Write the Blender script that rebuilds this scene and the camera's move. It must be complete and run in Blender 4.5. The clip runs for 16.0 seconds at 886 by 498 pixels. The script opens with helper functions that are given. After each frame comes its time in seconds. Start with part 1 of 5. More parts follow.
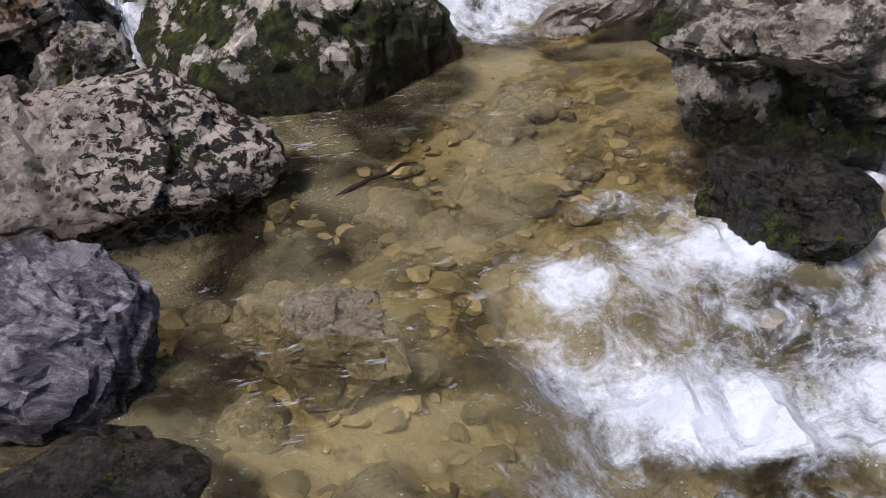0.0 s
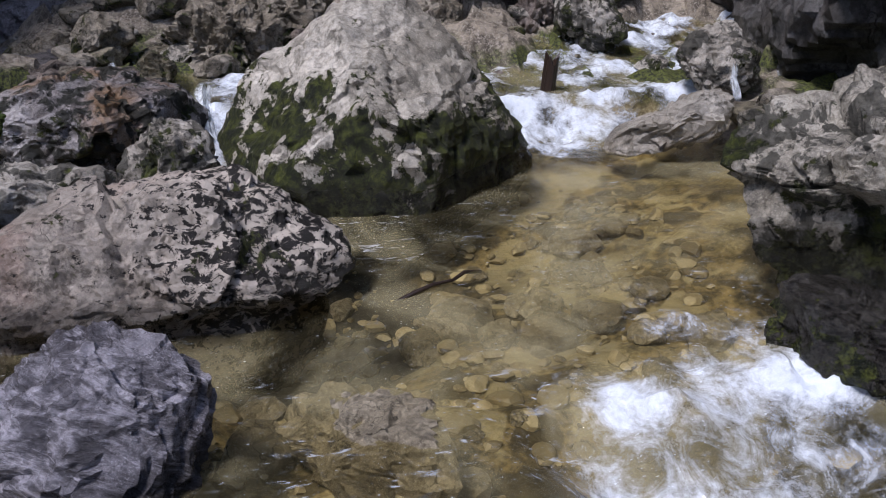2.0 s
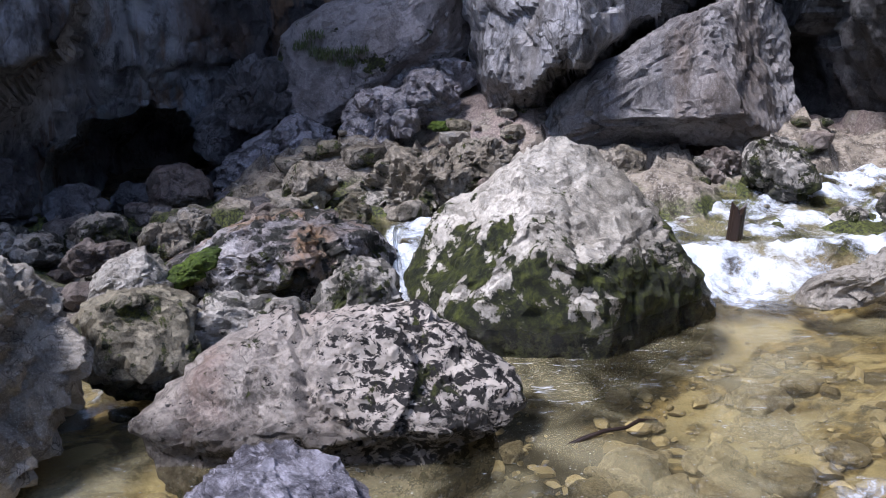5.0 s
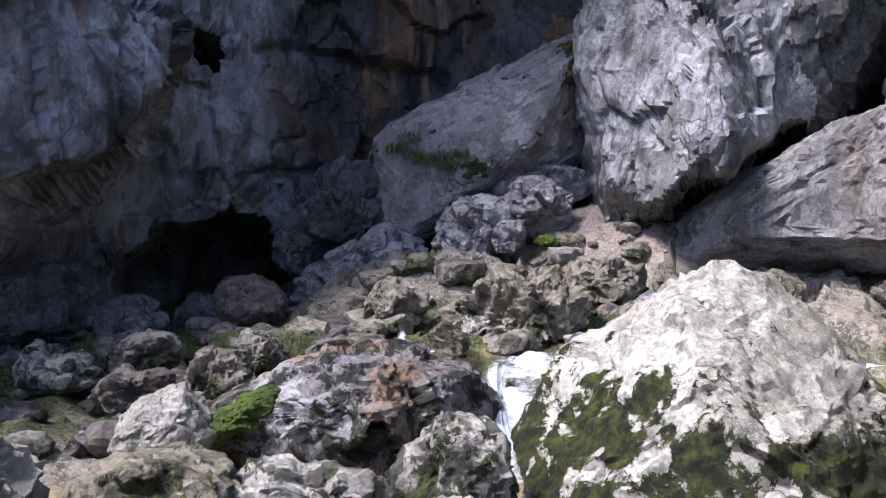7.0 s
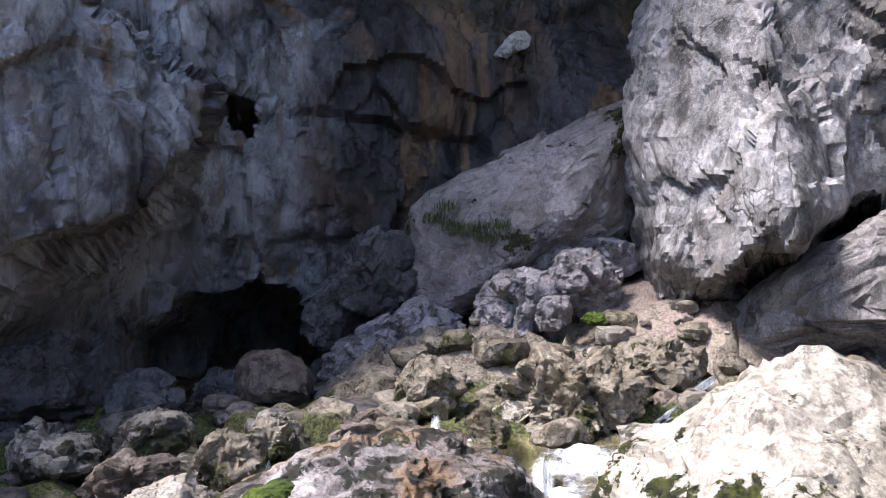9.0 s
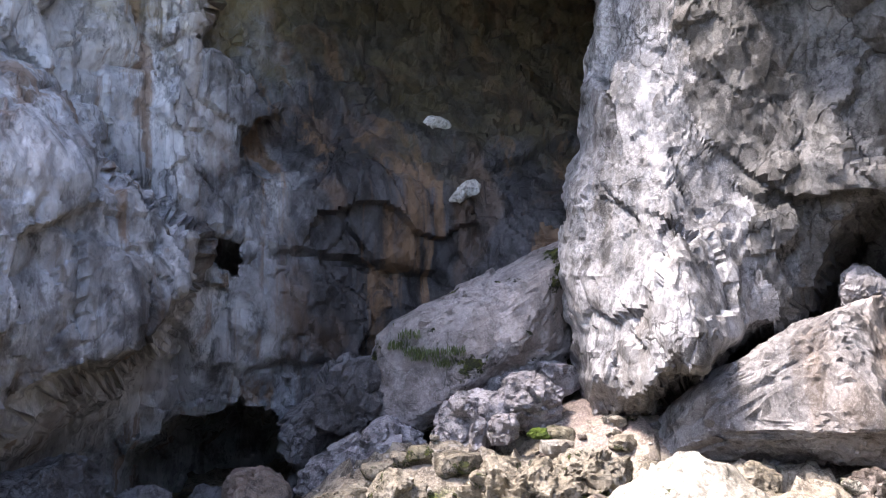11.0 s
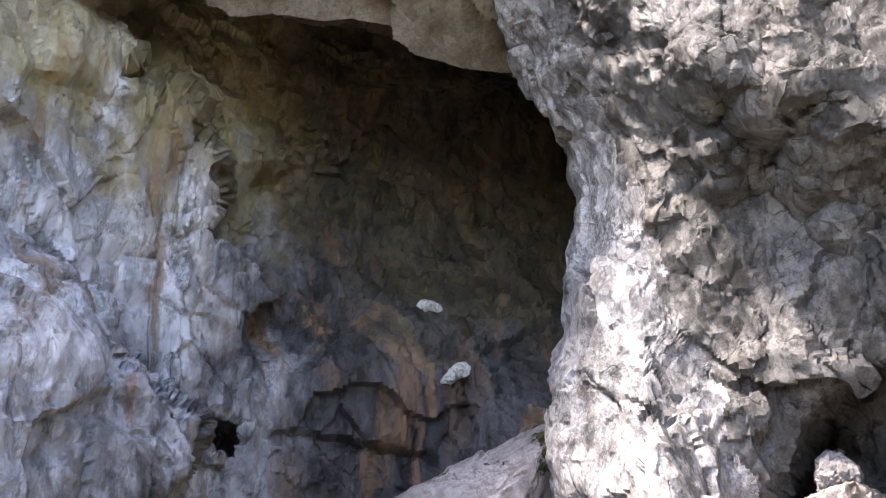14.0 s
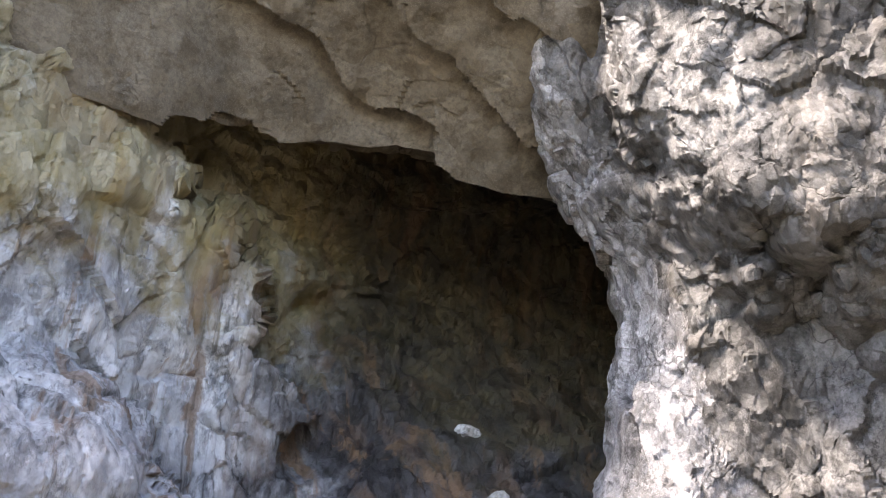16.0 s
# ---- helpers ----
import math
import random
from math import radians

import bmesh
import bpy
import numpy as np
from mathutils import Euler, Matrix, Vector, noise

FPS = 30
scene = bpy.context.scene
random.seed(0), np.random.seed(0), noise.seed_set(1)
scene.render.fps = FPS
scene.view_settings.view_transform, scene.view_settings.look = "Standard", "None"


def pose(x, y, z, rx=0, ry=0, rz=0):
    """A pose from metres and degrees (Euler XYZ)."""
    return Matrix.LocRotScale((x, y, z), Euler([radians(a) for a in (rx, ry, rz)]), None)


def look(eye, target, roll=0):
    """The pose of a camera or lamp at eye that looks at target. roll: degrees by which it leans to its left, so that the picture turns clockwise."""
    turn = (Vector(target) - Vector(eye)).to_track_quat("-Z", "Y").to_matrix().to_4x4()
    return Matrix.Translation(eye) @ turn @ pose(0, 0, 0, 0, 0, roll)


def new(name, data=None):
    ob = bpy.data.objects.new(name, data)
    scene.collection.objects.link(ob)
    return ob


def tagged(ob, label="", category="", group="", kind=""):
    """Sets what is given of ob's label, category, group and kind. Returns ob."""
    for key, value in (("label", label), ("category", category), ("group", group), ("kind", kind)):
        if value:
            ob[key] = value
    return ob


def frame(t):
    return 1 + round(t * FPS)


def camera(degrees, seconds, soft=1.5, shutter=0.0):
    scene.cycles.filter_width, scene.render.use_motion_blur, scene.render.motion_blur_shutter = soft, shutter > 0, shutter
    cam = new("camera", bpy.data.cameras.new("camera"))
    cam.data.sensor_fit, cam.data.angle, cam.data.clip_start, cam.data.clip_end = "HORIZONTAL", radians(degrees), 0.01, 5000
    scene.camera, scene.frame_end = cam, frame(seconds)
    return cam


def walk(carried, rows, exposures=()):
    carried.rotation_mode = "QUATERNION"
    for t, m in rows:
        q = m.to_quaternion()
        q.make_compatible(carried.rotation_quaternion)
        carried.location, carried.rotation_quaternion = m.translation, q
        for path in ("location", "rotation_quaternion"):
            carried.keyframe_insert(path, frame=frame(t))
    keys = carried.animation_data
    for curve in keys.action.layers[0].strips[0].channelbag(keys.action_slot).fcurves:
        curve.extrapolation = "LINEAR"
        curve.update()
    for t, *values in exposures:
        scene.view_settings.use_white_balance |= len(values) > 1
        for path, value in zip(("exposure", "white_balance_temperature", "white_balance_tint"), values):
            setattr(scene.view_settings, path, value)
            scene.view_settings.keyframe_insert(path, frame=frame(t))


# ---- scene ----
cam = camera(56.3, 16.0, soft=1.0)
PATH = [
    (0.0, look((0.014, 0.022, 1.822), (1.008, 4.232, -0.684), -2.37)),
    (0.5, look((0.013, 0.041, 1.818), (0.891, 4.348, -0.565), -0.15)),
    (1.0, look((0.016, 0.041, 1.821), (0.860, 4.439, -0.403), -0.36)),
    (1.5, look((0.016, 0.046, 1.831), (0.834, 4.519, -0.250), -0.77)),
    (2.0, look((0.011, 0.045, 1.838), (0.720, 4.599, -0.102), -0.78)),
    (2.5, look((0.003, 0.039, 1.852), (0.528, 4.693, 0.101), -0.42)),
    (3.0, look((-0.001, 0.029, 1.857), (0.336, 4.751, 0.247), -0.13)),
    (3.2, look((-0.000, 0.023, 1.858), (0.256, 4.764, 0.290), 0.25)),
    (5.3, look((0.038, -0.035, 1.822), (-0.366, 4.870, 0.943), -1.86)),
    (5.5, look((0.033, -0.037, 1.835), (-0.418, 4.889, 1.105), -1.48)),
    (6.0, look((0.014, -0.033, 1.852), (-0.594, 4.906, 1.365), -1.44)),
    (6.5, look((0.026, -0.033, 1.846), (-0.749, 4.891, 1.453), -1.80)),
    (6.6, look((-0.014, 0.129, 1.838), (-0.812, 5.049, 1.447), -1.72)),
    (6.8, look((-0.150, 0.773, 1.789), (-0.963, 5.691, 1.391), -1.24)),
    (7.0, look((-0.266, 1.318, 1.748), (-1.106, 6.231, 1.349), -0.84)),
    (7.2, look((-0.353, 1.728, 1.718), (-1.296, 6.623, 1.332), -0.51)),
    (7.5, look((-0.385, 1.884, 1.706), (-1.466, 6.752, 1.345), -0.09)),
    (8.0, look((-0.385, 1.884, 1.706), (-1.588, 6.725, 1.364), 0.15)),
    (8.5, look((-0.385, 1.884, 1.706), (-1.592, 6.732, 1.509), 0.15)),
    (9.0, look((-0.385, 1.884, 1.706), (-1.445, 6.770, 1.765), 0.06)),
    (9.5, look((-0.385, 1.884, 1.706), (-1.377, 6.775, 2.011), -0.35)),
    (9.7, look((-0.385, 1.884, 1.706), (-1.334, 6.778, 2.087), -0.18)),
    (11.8, look((0.002, -0.001, 1.855), (-0.773, 4.844, 2.819), -0.83)),
    (12.0, look((0.000, -0.001, 1.854), (-0.776, 4.829, 2.890), -0.64)),
    (12.5, look((-0.001, 0.001, 1.852), (-0.760, 4.783, 3.099), -0.64)),
    (13.0, look((0.001, -0.000, 1.850), (-0.734, 4.733, 3.285), -0.31)),
    (13.5, look((0.002, -0.000, 1.848), (-0.735, 4.673, 3.467), -0.44)),
    (14.0, look((0.004, -0.005, 1.847), (-0.720, 4.632, 3.574), -0.62)),
    (14.5, look((-0.003, -0.004, 1.850), (-0.726, 4.577, 3.719), -0.27)),
    (15.0, look((-0.005, 0.001, 1.849), (-0.797, 4.499, 3.884), 0.21)),
    (15.5, look((0.002, 0.003, 1.847), (-0.858, 4.388, 4.091), 0.98)),
    (16.0, look((-0.001, 0.002, 1.847), (-0.908, 4.296, 4.243), 1.49)),
]
walk(cam, PATH, [(0.0, 0.35, 6500, 20), (3.2, 0.66, 5800, 20), (6.5, 1.52, 5900, 20), (9.5, 2.1, 6600, 19), (12.5, 3.05, 6900, 20), (16.0, 3.1, 7500, 18)])

# ---- daylight: open sky above and behind the viewer, a veiled sun high behind ----
world = bpy.data.worlds.new("sky")
scene.world = world
world.use_nodes = True
wn = world.node_tree.nodes
sky = wn.new("ShaderNodeTexSky")
sky.sky_type = "NISHITA"
sky.sun_disc = False
sky.sun_elevation = radians(59)
sky.sun_rotation = radians(225)
wn["Background"].inputs[1].default_value = 0.145
world.node_tree.links.new(sky.outputs[0], wn["Background"].inputs[0])
lamp = bpy.data.lights.new("sun", "SUN")
lamp.energy = 2.8
lamp.angle = radians(11)
lamp.color = (1.0, 0.97, 0.93)
sun = new("sun", lamp)
sun.matrix_world = look((-0.4 * 30, -0.31 * 30, 0.86 * 30), (0, 0, 0))

# ---- noise on arrays of points ----
def lattice(i, j, k, seed):
    h = (i * 374761393 + j * 668265263 + k * 2147483647 + seed * 1274126177) & 0xFFFFFFFF
    h = ((h ^ (h >> 13)) * 1274126177) & 0xFFFFFFFF
    h = ((h ^ (h >> 15)) * 2246822519) & 0xFFFFFFFF
    return ((h ^ (h >> 16)) & 0xFFFFFF) / 16777216.0


def smooth_noise(p, seed=0):
    q = np.floor(p).astype(np.int64)
    f = p - q
    f = f * f * f * (f * (f * 6 - 15) + 10)
    out = 0
    for a in (0, 1):
        for b in (0, 1):
            for c in (0, 1):
                w = (f[:, 0] if a else 1 - f[:, 0]) * (f[:, 1] if b else 1 - f[:, 1]) * (f[:, 2] if c else 1 - f[:, 2])
                out = out + w * lattice(q[:, 0] + a, q[:, 1] + b, q[:, 2] + c, seed)
    return out * 2 - 1


def fbm(p, octaves=4, seed=0, ridged=False, gain=0.5):
    total, amp = 0, 1.0
    for o in range(octaves):
        n = smooth_noise(p * (2.03 ** o) + 17.3 * o, seed + o)
        total = total + amp * ((0.5 - np.abs(n)) * 2 if ridged else n)
        amp *= gain
    return total


def cells(p, seed=0):
    """Distance to the nearest and the second cell centre, and the height of the nearest cell's own tilted face."""
    q = np.floor(p).astype(np.int64)
    f1 = np.full(len(p), 9.0)
    f2 = np.full(len(p), 9.0)
    own = np.zeros(len(p))
    for a in (-1, 0, 1):
        for b in (-1, 0, 1):
            for c in (-1, 0, 1):
                i, j, k = q[:, 0] + a, q[:, 1] + b, q[:, 2] + c
                dx, dy, dz = (p[:, 0] - i - lattice(i, j, k, seed), p[:, 1] - j - lattice(i, j, k, seed + 7), p[:, 2] - k - lattice(i, j, k, seed + 13))
                d = np.sqrt(dx * dx + dy * dy + dz * dz)
                near = d < f1
                f2 = np.where(near, f1, np.minimum(f2, d))
                face = (lattice(i, j, k, seed + 29) - 0.5 + 1.6 * dx * (lattice(i, j, k, seed + 31) - 0.5)
                        + 1.6 * dy * (lattice(i, j, k, seed + 37) - 0.5) + 1.6 * dz * (lattice(i, j, k, seed + 41) - 0.5))
                own = np.where(near, face, own)
                f1 = np.where(near, d, f1)
    return f1, f2, own


def step(a, b, x):
    t = np.clip((x - a) / (b - a), 0, 1)
    return t * t * (3 - 2 * t)


# ---- mesh helpers ----
def mesh_of(name, verts, faces, material, smooth=True):
    me = bpy.data.meshes.new(name)
    faces = np.asarray(faces, dtype=np.int32)
    side = faces.shape[1]
    me.vertices.add(len(verts))
    me.vertices.foreach_set("co", np.asarray(verts, dtype=np.float32).ravel())
    me.loops.add(faces.size)
    me.loops.foreach_set("vertex_index", faces.ravel())
    me.polygons.add(len(faces))
    me.polygons.foreach_set("loop_start", np.arange(0, faces.size, side, dtype=np.int32))
    me.polygons.foreach_set("loop_total", np.full(len(faces), side, dtype=np.int32))
    me.update(calc_edges=True)
    me.validate()
    me.polygons.foreach_set("use_smooth", np.full(len(me.polygons), smooth))
    if smooth:
        me.set_sharp_from_angle(angle=math.radians(24))
    if material:
        me.materials.append(material)
    return me


BALLS = {}


def ball(level):
    if level not in BALLS:
        bm = bmesh.new()
        bmesh.ops.create_icosphere(bm, subdivisions=level, radius=1)
        BALLS[level] = (np.array([v.co for v in bm.verts]), np.array([[v.index for v in f.verts] for f in bm.faces]))
        bm.free()
    return BALLS[level]


def rock_shape(profile, depth, seed, level=5, cuts=9, lump=0.1, ridge=0.05, crack=0.03, crack_size=0.5, square=0.75, fine=0.012, strata=0.0, strata_tilt=(0.2, 0.1, 1.0), long=1.0, small=0.8, lean=0.0, undercut=0.0, cut_at=0.0):
    """A stone with the given half-widths all round its upright outline; local x to its right, y away, z up."""
    d, faces = ball(level)
    rng = np.random.RandomState(seed)
    n = len(profile)
    ang = (np.arctan2(d[:, 2], d[:, 0]) / (2 * math.pi) * n) % n
    i = np.floor(ang).astype(int) % n
    f = ang - np.floor(ang)
    r = np.array(profile)
    radius = r[i] * (1 - f) + r[(i + 1) % n] * f
    s = np.hypot(d[:, 0], d[:, 2])
    k = np.where(s > 1e-6, np.power(np.maximum(s, 1e-6), square) / np.maximum(s, 1e-6), 1.0)
    size = float(np.mean(r))
    p = np.stack([d[:, 0] * k * radius, np.sign(d[:, 1]) * np.abs(d[:, 1]) ** square * depth, d[:, 2] * k * radius], 1)
    # broken flat faces, mostly across the line of depth
    p[:, 1] -= lean * p[:, 2]
    for c in range(cuts):
        m = rng.normal(size=3) * (1, 1.3, 0.9)
        m /= np.linalg.norm(m)
        if math.hypot(m[0], m[2]) > 0.9:
            continue
        h = p @ m
        top = np.percentile(h, 100) * (rng.uniform(0.62, 0.86) if c < 10 else rng.uniform(0.84, 0.97))
        p = p - np.outer(np.maximum(0, h - top) * 0.88, m)
    out = p / np.maximum(np.linalg.norm(p, axis=1), 1e-6)[:, None]
    off = rng.uniform(-50, 50, 3)
    q = p / size + off
    push = lump * size * fbm(q * 1.3, 3, seed) + ridge * size * fbm(q * 3.1, 4, seed + 5, True)
    f1, f2, own = cells(p * (1, 1, long) / crack_size + off + 0.08 * np.stack([fbm(q * 2, 2, seed + 31), fbm(q * 2, 2, seed + 37), fbm(q * 2, 2, seed + 41)], 1), seed)
    gap = np.clip(1 - (f2 - f1) / 0.09, 0, 1)
    push = push - crack * 0.7 * gap ** 1.5 + crack * 2.6 * own
    h1, h2, chip = cells(p * (1, 1, long) / (crack_size * 0.3) + off, seed + 50)
    push = push + crack * small * chip
    if strata:
        t = np.array(strata_tilt)
        t = t / np.linalg.norm(t)
        u = (p @ t) / strata + 0.6 * fbm(q * 1.6, 2, seed + 3)
        saw = u - np.floor(u)
        push = push + strata * 0.28 * (saw - 0.5) - strata * 0.15 * (saw > 0.94)
    push = push + fine * fbm(p * 9 + off, 4, seed + 11, True, 0.6)
    p = p + out * push[:, None]
    if undercut:
        tuck = 1 - undercut * step(cut_at + 0.04, cut_at - 0.12, p[:, 2] + 0.05 * fbm(p * 3, 3, seed + 60))
        p[:, 0] *= 1 - 0.5 * (1 - tuck)
        p[:, 1] *= tuck
    return p, faces


def stand(name, place, turn, verts, faces, material, label, category="rock", group="", kind=""):
    ob = new(name, mesh_of(name, verts, faces, material))
    ob.matrix_world = pose(*place, 0, 0, turn)
    return tagged(ob, label, category, group, kind)


def boulder(place, turn, profile, depth, seed, material, label, name="boulder", group="boulders in the stream", back=0.0, **shape):
    v, f = rock_shape(profile, depth, seed, **shape)
    v[:, 1] += back
    return stand(name, place, turn, v, f, material, label, "rock", group)


def solid_sheet(name, front, away, material, label, category, kind="structure"):
    """A wall from a grid of points (rows, columns, 3): its face, a plain back moved by away, and edges between them."""
    rows, cols, _ = front.shape
    back = front + np.array(away)
    v = np.concatenate([front.reshape(-1, 3), back.reshape(-1, 3)])
    n = rows * cols
    idx = np.arange(n).reshape(rows, cols)
    a, b, c, d = idx[:-1, :-1].ravel(), idx[:-1, 1:].ravel(), idx[1:, 1:].ravel(), idx[1:, :-1].ravel()
    faces = [np.stack([a, b, c, d], 1), np.stack([d, c, b, a], 1) + n]
    for line in (idx[0], idx[:, -1], idx[-1][::-1], idx[:, 0][::-1]):
        faces.append(np.stack([line[1:], line[:-1], line[:-1] + n, line[1:] + n], 1))
    ob = new(name, mesh_of(name, v, np.concatenate(faces), material))
    return tagged(ob, label, category, kind=kind)


def along(points, count):
    """Points at even steps along a soft line through the given plan points."""
    p = np.array(points, float)
    s = np.concatenate([[0], np.cumsum(np.hypot(*np.diff(p, axis=0).T))])
    t = np.linspace(0, s[-1], count)
    line = np.stack([np.interp(t, s, p[:, k]) for k in range(2)], 1)
    w = max(3, count // 40)
    ker = np.hanning(2 * w + 1)
    ker /= ker.sum()
    return np.stack([np.convolve(np.pad(line[:, k], w, "edge"), ker, "valid") for k in range(2)], 1)


# ---- materials ----
def material(name):
    m = bpy.data.materials.new(name)
    m.use_nodes = True
    nt = m.node_tree
    return m, nt, nt.nodes["Principled BSDF"]


class Net:
    """Shortcuts for a node tree."""

    def __init__(self, nt):
        self.nt = nt
        self.geo = nt.nodes.new("ShaderNodeNewGeometry")
        self.info = nt.nodes.new("ShaderNodeObjectInfo")
        add = nt.nodes.new("ShaderNodeVectorMath")
        add.operation = "MULTIPLY_ADD"
        nt.links.new(self.info.outputs["Random"], add.inputs[0])
        add.inputs[1].default_value = (31.0, 17.0, 23.0)
        nt.links.new(self.geo.outputs["Position"], add.inputs[2])
        self.where = add.outputs[0]

    def put(self, socket, value):
        if isinstance(value, bpy.types.NodeSocket):
            self.nt.links.new(value, socket)
        else:
            socket.default_value = value

    def noise(self, scale, detail=6, rough=0.6, distort=0.0, stretch=None, at=None):
        n = self.nt.nodes.new("ShaderNodeTexNoise")
        n.inputs["Scale"].default_value = scale
        n.inputs["Detail"].default_value = detail
        n.inputs["Roughness"].default_value = rough
        n.inputs["Distortion"].default_value = distort
        src = at or self.where
        if stretch:
            mp = self.nt.nodes.new("ShaderNodeMapping")
            mp.inputs["Scale"].default_value = stretch
            self.nt.links.new(src, mp.inputs[0])
            src = mp.outputs[0]
        self.nt.links.new(src, n.inputs["Vector"])
        return n.outputs["Fac"]

    def cracks(self, scale, width, distort=0.0):
        n = self.nt.nodes.new("ShaderNodeTexVoronoi")
        n.feature = "DISTANCE_TO_EDGE"
        n.inputs["Scale"].default_value = scale
        wob = self.nt.nodes.new("ShaderNodeTexNoise")
        wob.inputs["Scale"].default_value = scale * 1.7
        wob.inputs["Detail"].default_value = 4
        self.nt.links.new(self.where, wob.inputs["Vector"])
        mx = self.nt.nodes.new("ShaderNodeVectorMath")
        mx.operation = "MULTIPLY_ADD"
        self.nt.links.new(wob.outputs["Color"], mx.inputs[0])
        mx.inputs[1].default_value = (distort, distort, distort)
        self.nt.links.new(self.where, mx.inputs[2])
        self.nt.links.new(mx.outputs[0], n.inputs["Vector"])
        return self.ramp(n.outputs["Distance"], 0.0, width)

    def chips(self, scale, stretch=(1, 1, 1), wobble=0.1):
        """Height of small tilted broken faces, and a random tone for each."""
        mp = self.nt.nodes.new("ShaderNodeMapping")
        mp.inputs["Scale"].default_value = tuple(scale * s for s in stretch)
        mp.inputs["Rotation"].default_value = (0.3, 0.4, 0.5)
        self.nt.links.new(self.where, mp.inputs[0])
        wob = self.nt.nodes.new("ShaderNodeTexNoise")
        wob.inputs["Scale"].default_value = 2.5
        wob.inputs["Detail"].default_value = 5
        self.nt.links.new(mp.outputs[0], wob.inputs["Vector"])
        vec = self.nt.nodes.new("ShaderNodeVectorMath")
        vec.operation = "MULTIPLY_ADD"
        self.nt.links.new(wob.outputs["Color"], vec.inputs[0])
        vec.inputs[1].default_value = (wobble * 1.3,) * 3
        self.nt.links.new(mp.outputs[0], vec.inputs[2])
        vor = self.nt.nodes.new("ShaderNodeTexVoronoi")
        vor.inputs["Scale"].default_value = 1.0
        self.nt.links.new(vec.outputs[0], vor.inputs["Vector"])
        diff = self.nt.nodes.new("ShaderNodeVectorMath")
        diff.operation = "SUBTRACT"
        self.nt.links.new(vec.outputs[0], diff.inputs[0])
        self.nt.links.new(vor.outputs["Position"], diff.inputs[1])
        tilt = self.nt.nodes.new("ShaderNodeVectorMath")
        tilt.operation = "SUBTRACT"
        self.nt.links.new(vor.outputs["Color"], tilt.inputs[0])
        tilt.inputs[1].default_value = (0.5, 0.5, 0.5)
        dot = self.nt.nodes.new("ShaderNodeVectorMath")
        dot.operation = "DOT_PRODUCT"
        self.nt.links.new(diff.outputs[0], dot.inputs[0])
        self.nt.links.new(tilt.outputs[0], dot.inputs[1])
        return dot.outputs["Value"], self.axis(vor.outputs["Color"], 0)

    def ramp(self, value, a, b):
        n = self.nt.nodes.new("ShaderNodeMapRange")
        n.interpolation_type = "SMOOTHSTEP"
        self.put(n.inputs["Value"], value)
        n.inputs["From Min"].default_value = a
        n.inputs["From Max"].default_value = b
        return n.outputs["Result"]

    def maths(self, op, a, b=0.0, clamp=True):
        n = self.nt.nodes.new("ShaderNodeMath")
        n.operation = op
        n.use_clamp = clamp and op in ("ADD", "SUBTRACT")
        self.put(n.inputs[0], a)
        self.put(n.inputs[1], b)
        return n.outputs[0]

    def mix(self, fac, a, b):
        n = self.nt.nodes.new("ShaderNodeMix")
        n.data_type = "RGBA"
        self.put(n.inputs["Factor"], fac)
        for s, c in ((n.inputs[6], a), (n.inputs[7], b)):
            self.put(s, c if isinstance(c, bpy.types.NodeSocket) else (*c, 1))
        return n.outputs[2]

    def axis(self, vector, which):
        n = self.nt.nodes.new("ShaderNodeSeparateXYZ")
        self.nt.links.new(vector, n.inputs[0])
        return n.outputs[which]

    def local(self, which):
        n = self.nt.nodes.new("ShaderNodeTexCoord")
        return self.axis(n.outputs["Generated"], which)

    def bump(self, height, strength, distance, normal=None):
        n = self.nt.nodes.new("ShaderNodeBump")
        n.inputs["Strength"].default_value = strength
        n.inputs["Distance"].default_value = distance
        self.nt.links.new(height, n.inputs["Height"])
        if normal:
            self.nt.links.new(normal, n.inputs["Normal"])
        return n.outputs[0]


MOSS_DARK, MOSS_LIGHT = (0.008, 0.011, 0.003), (0.1, 0.115, 0.018)


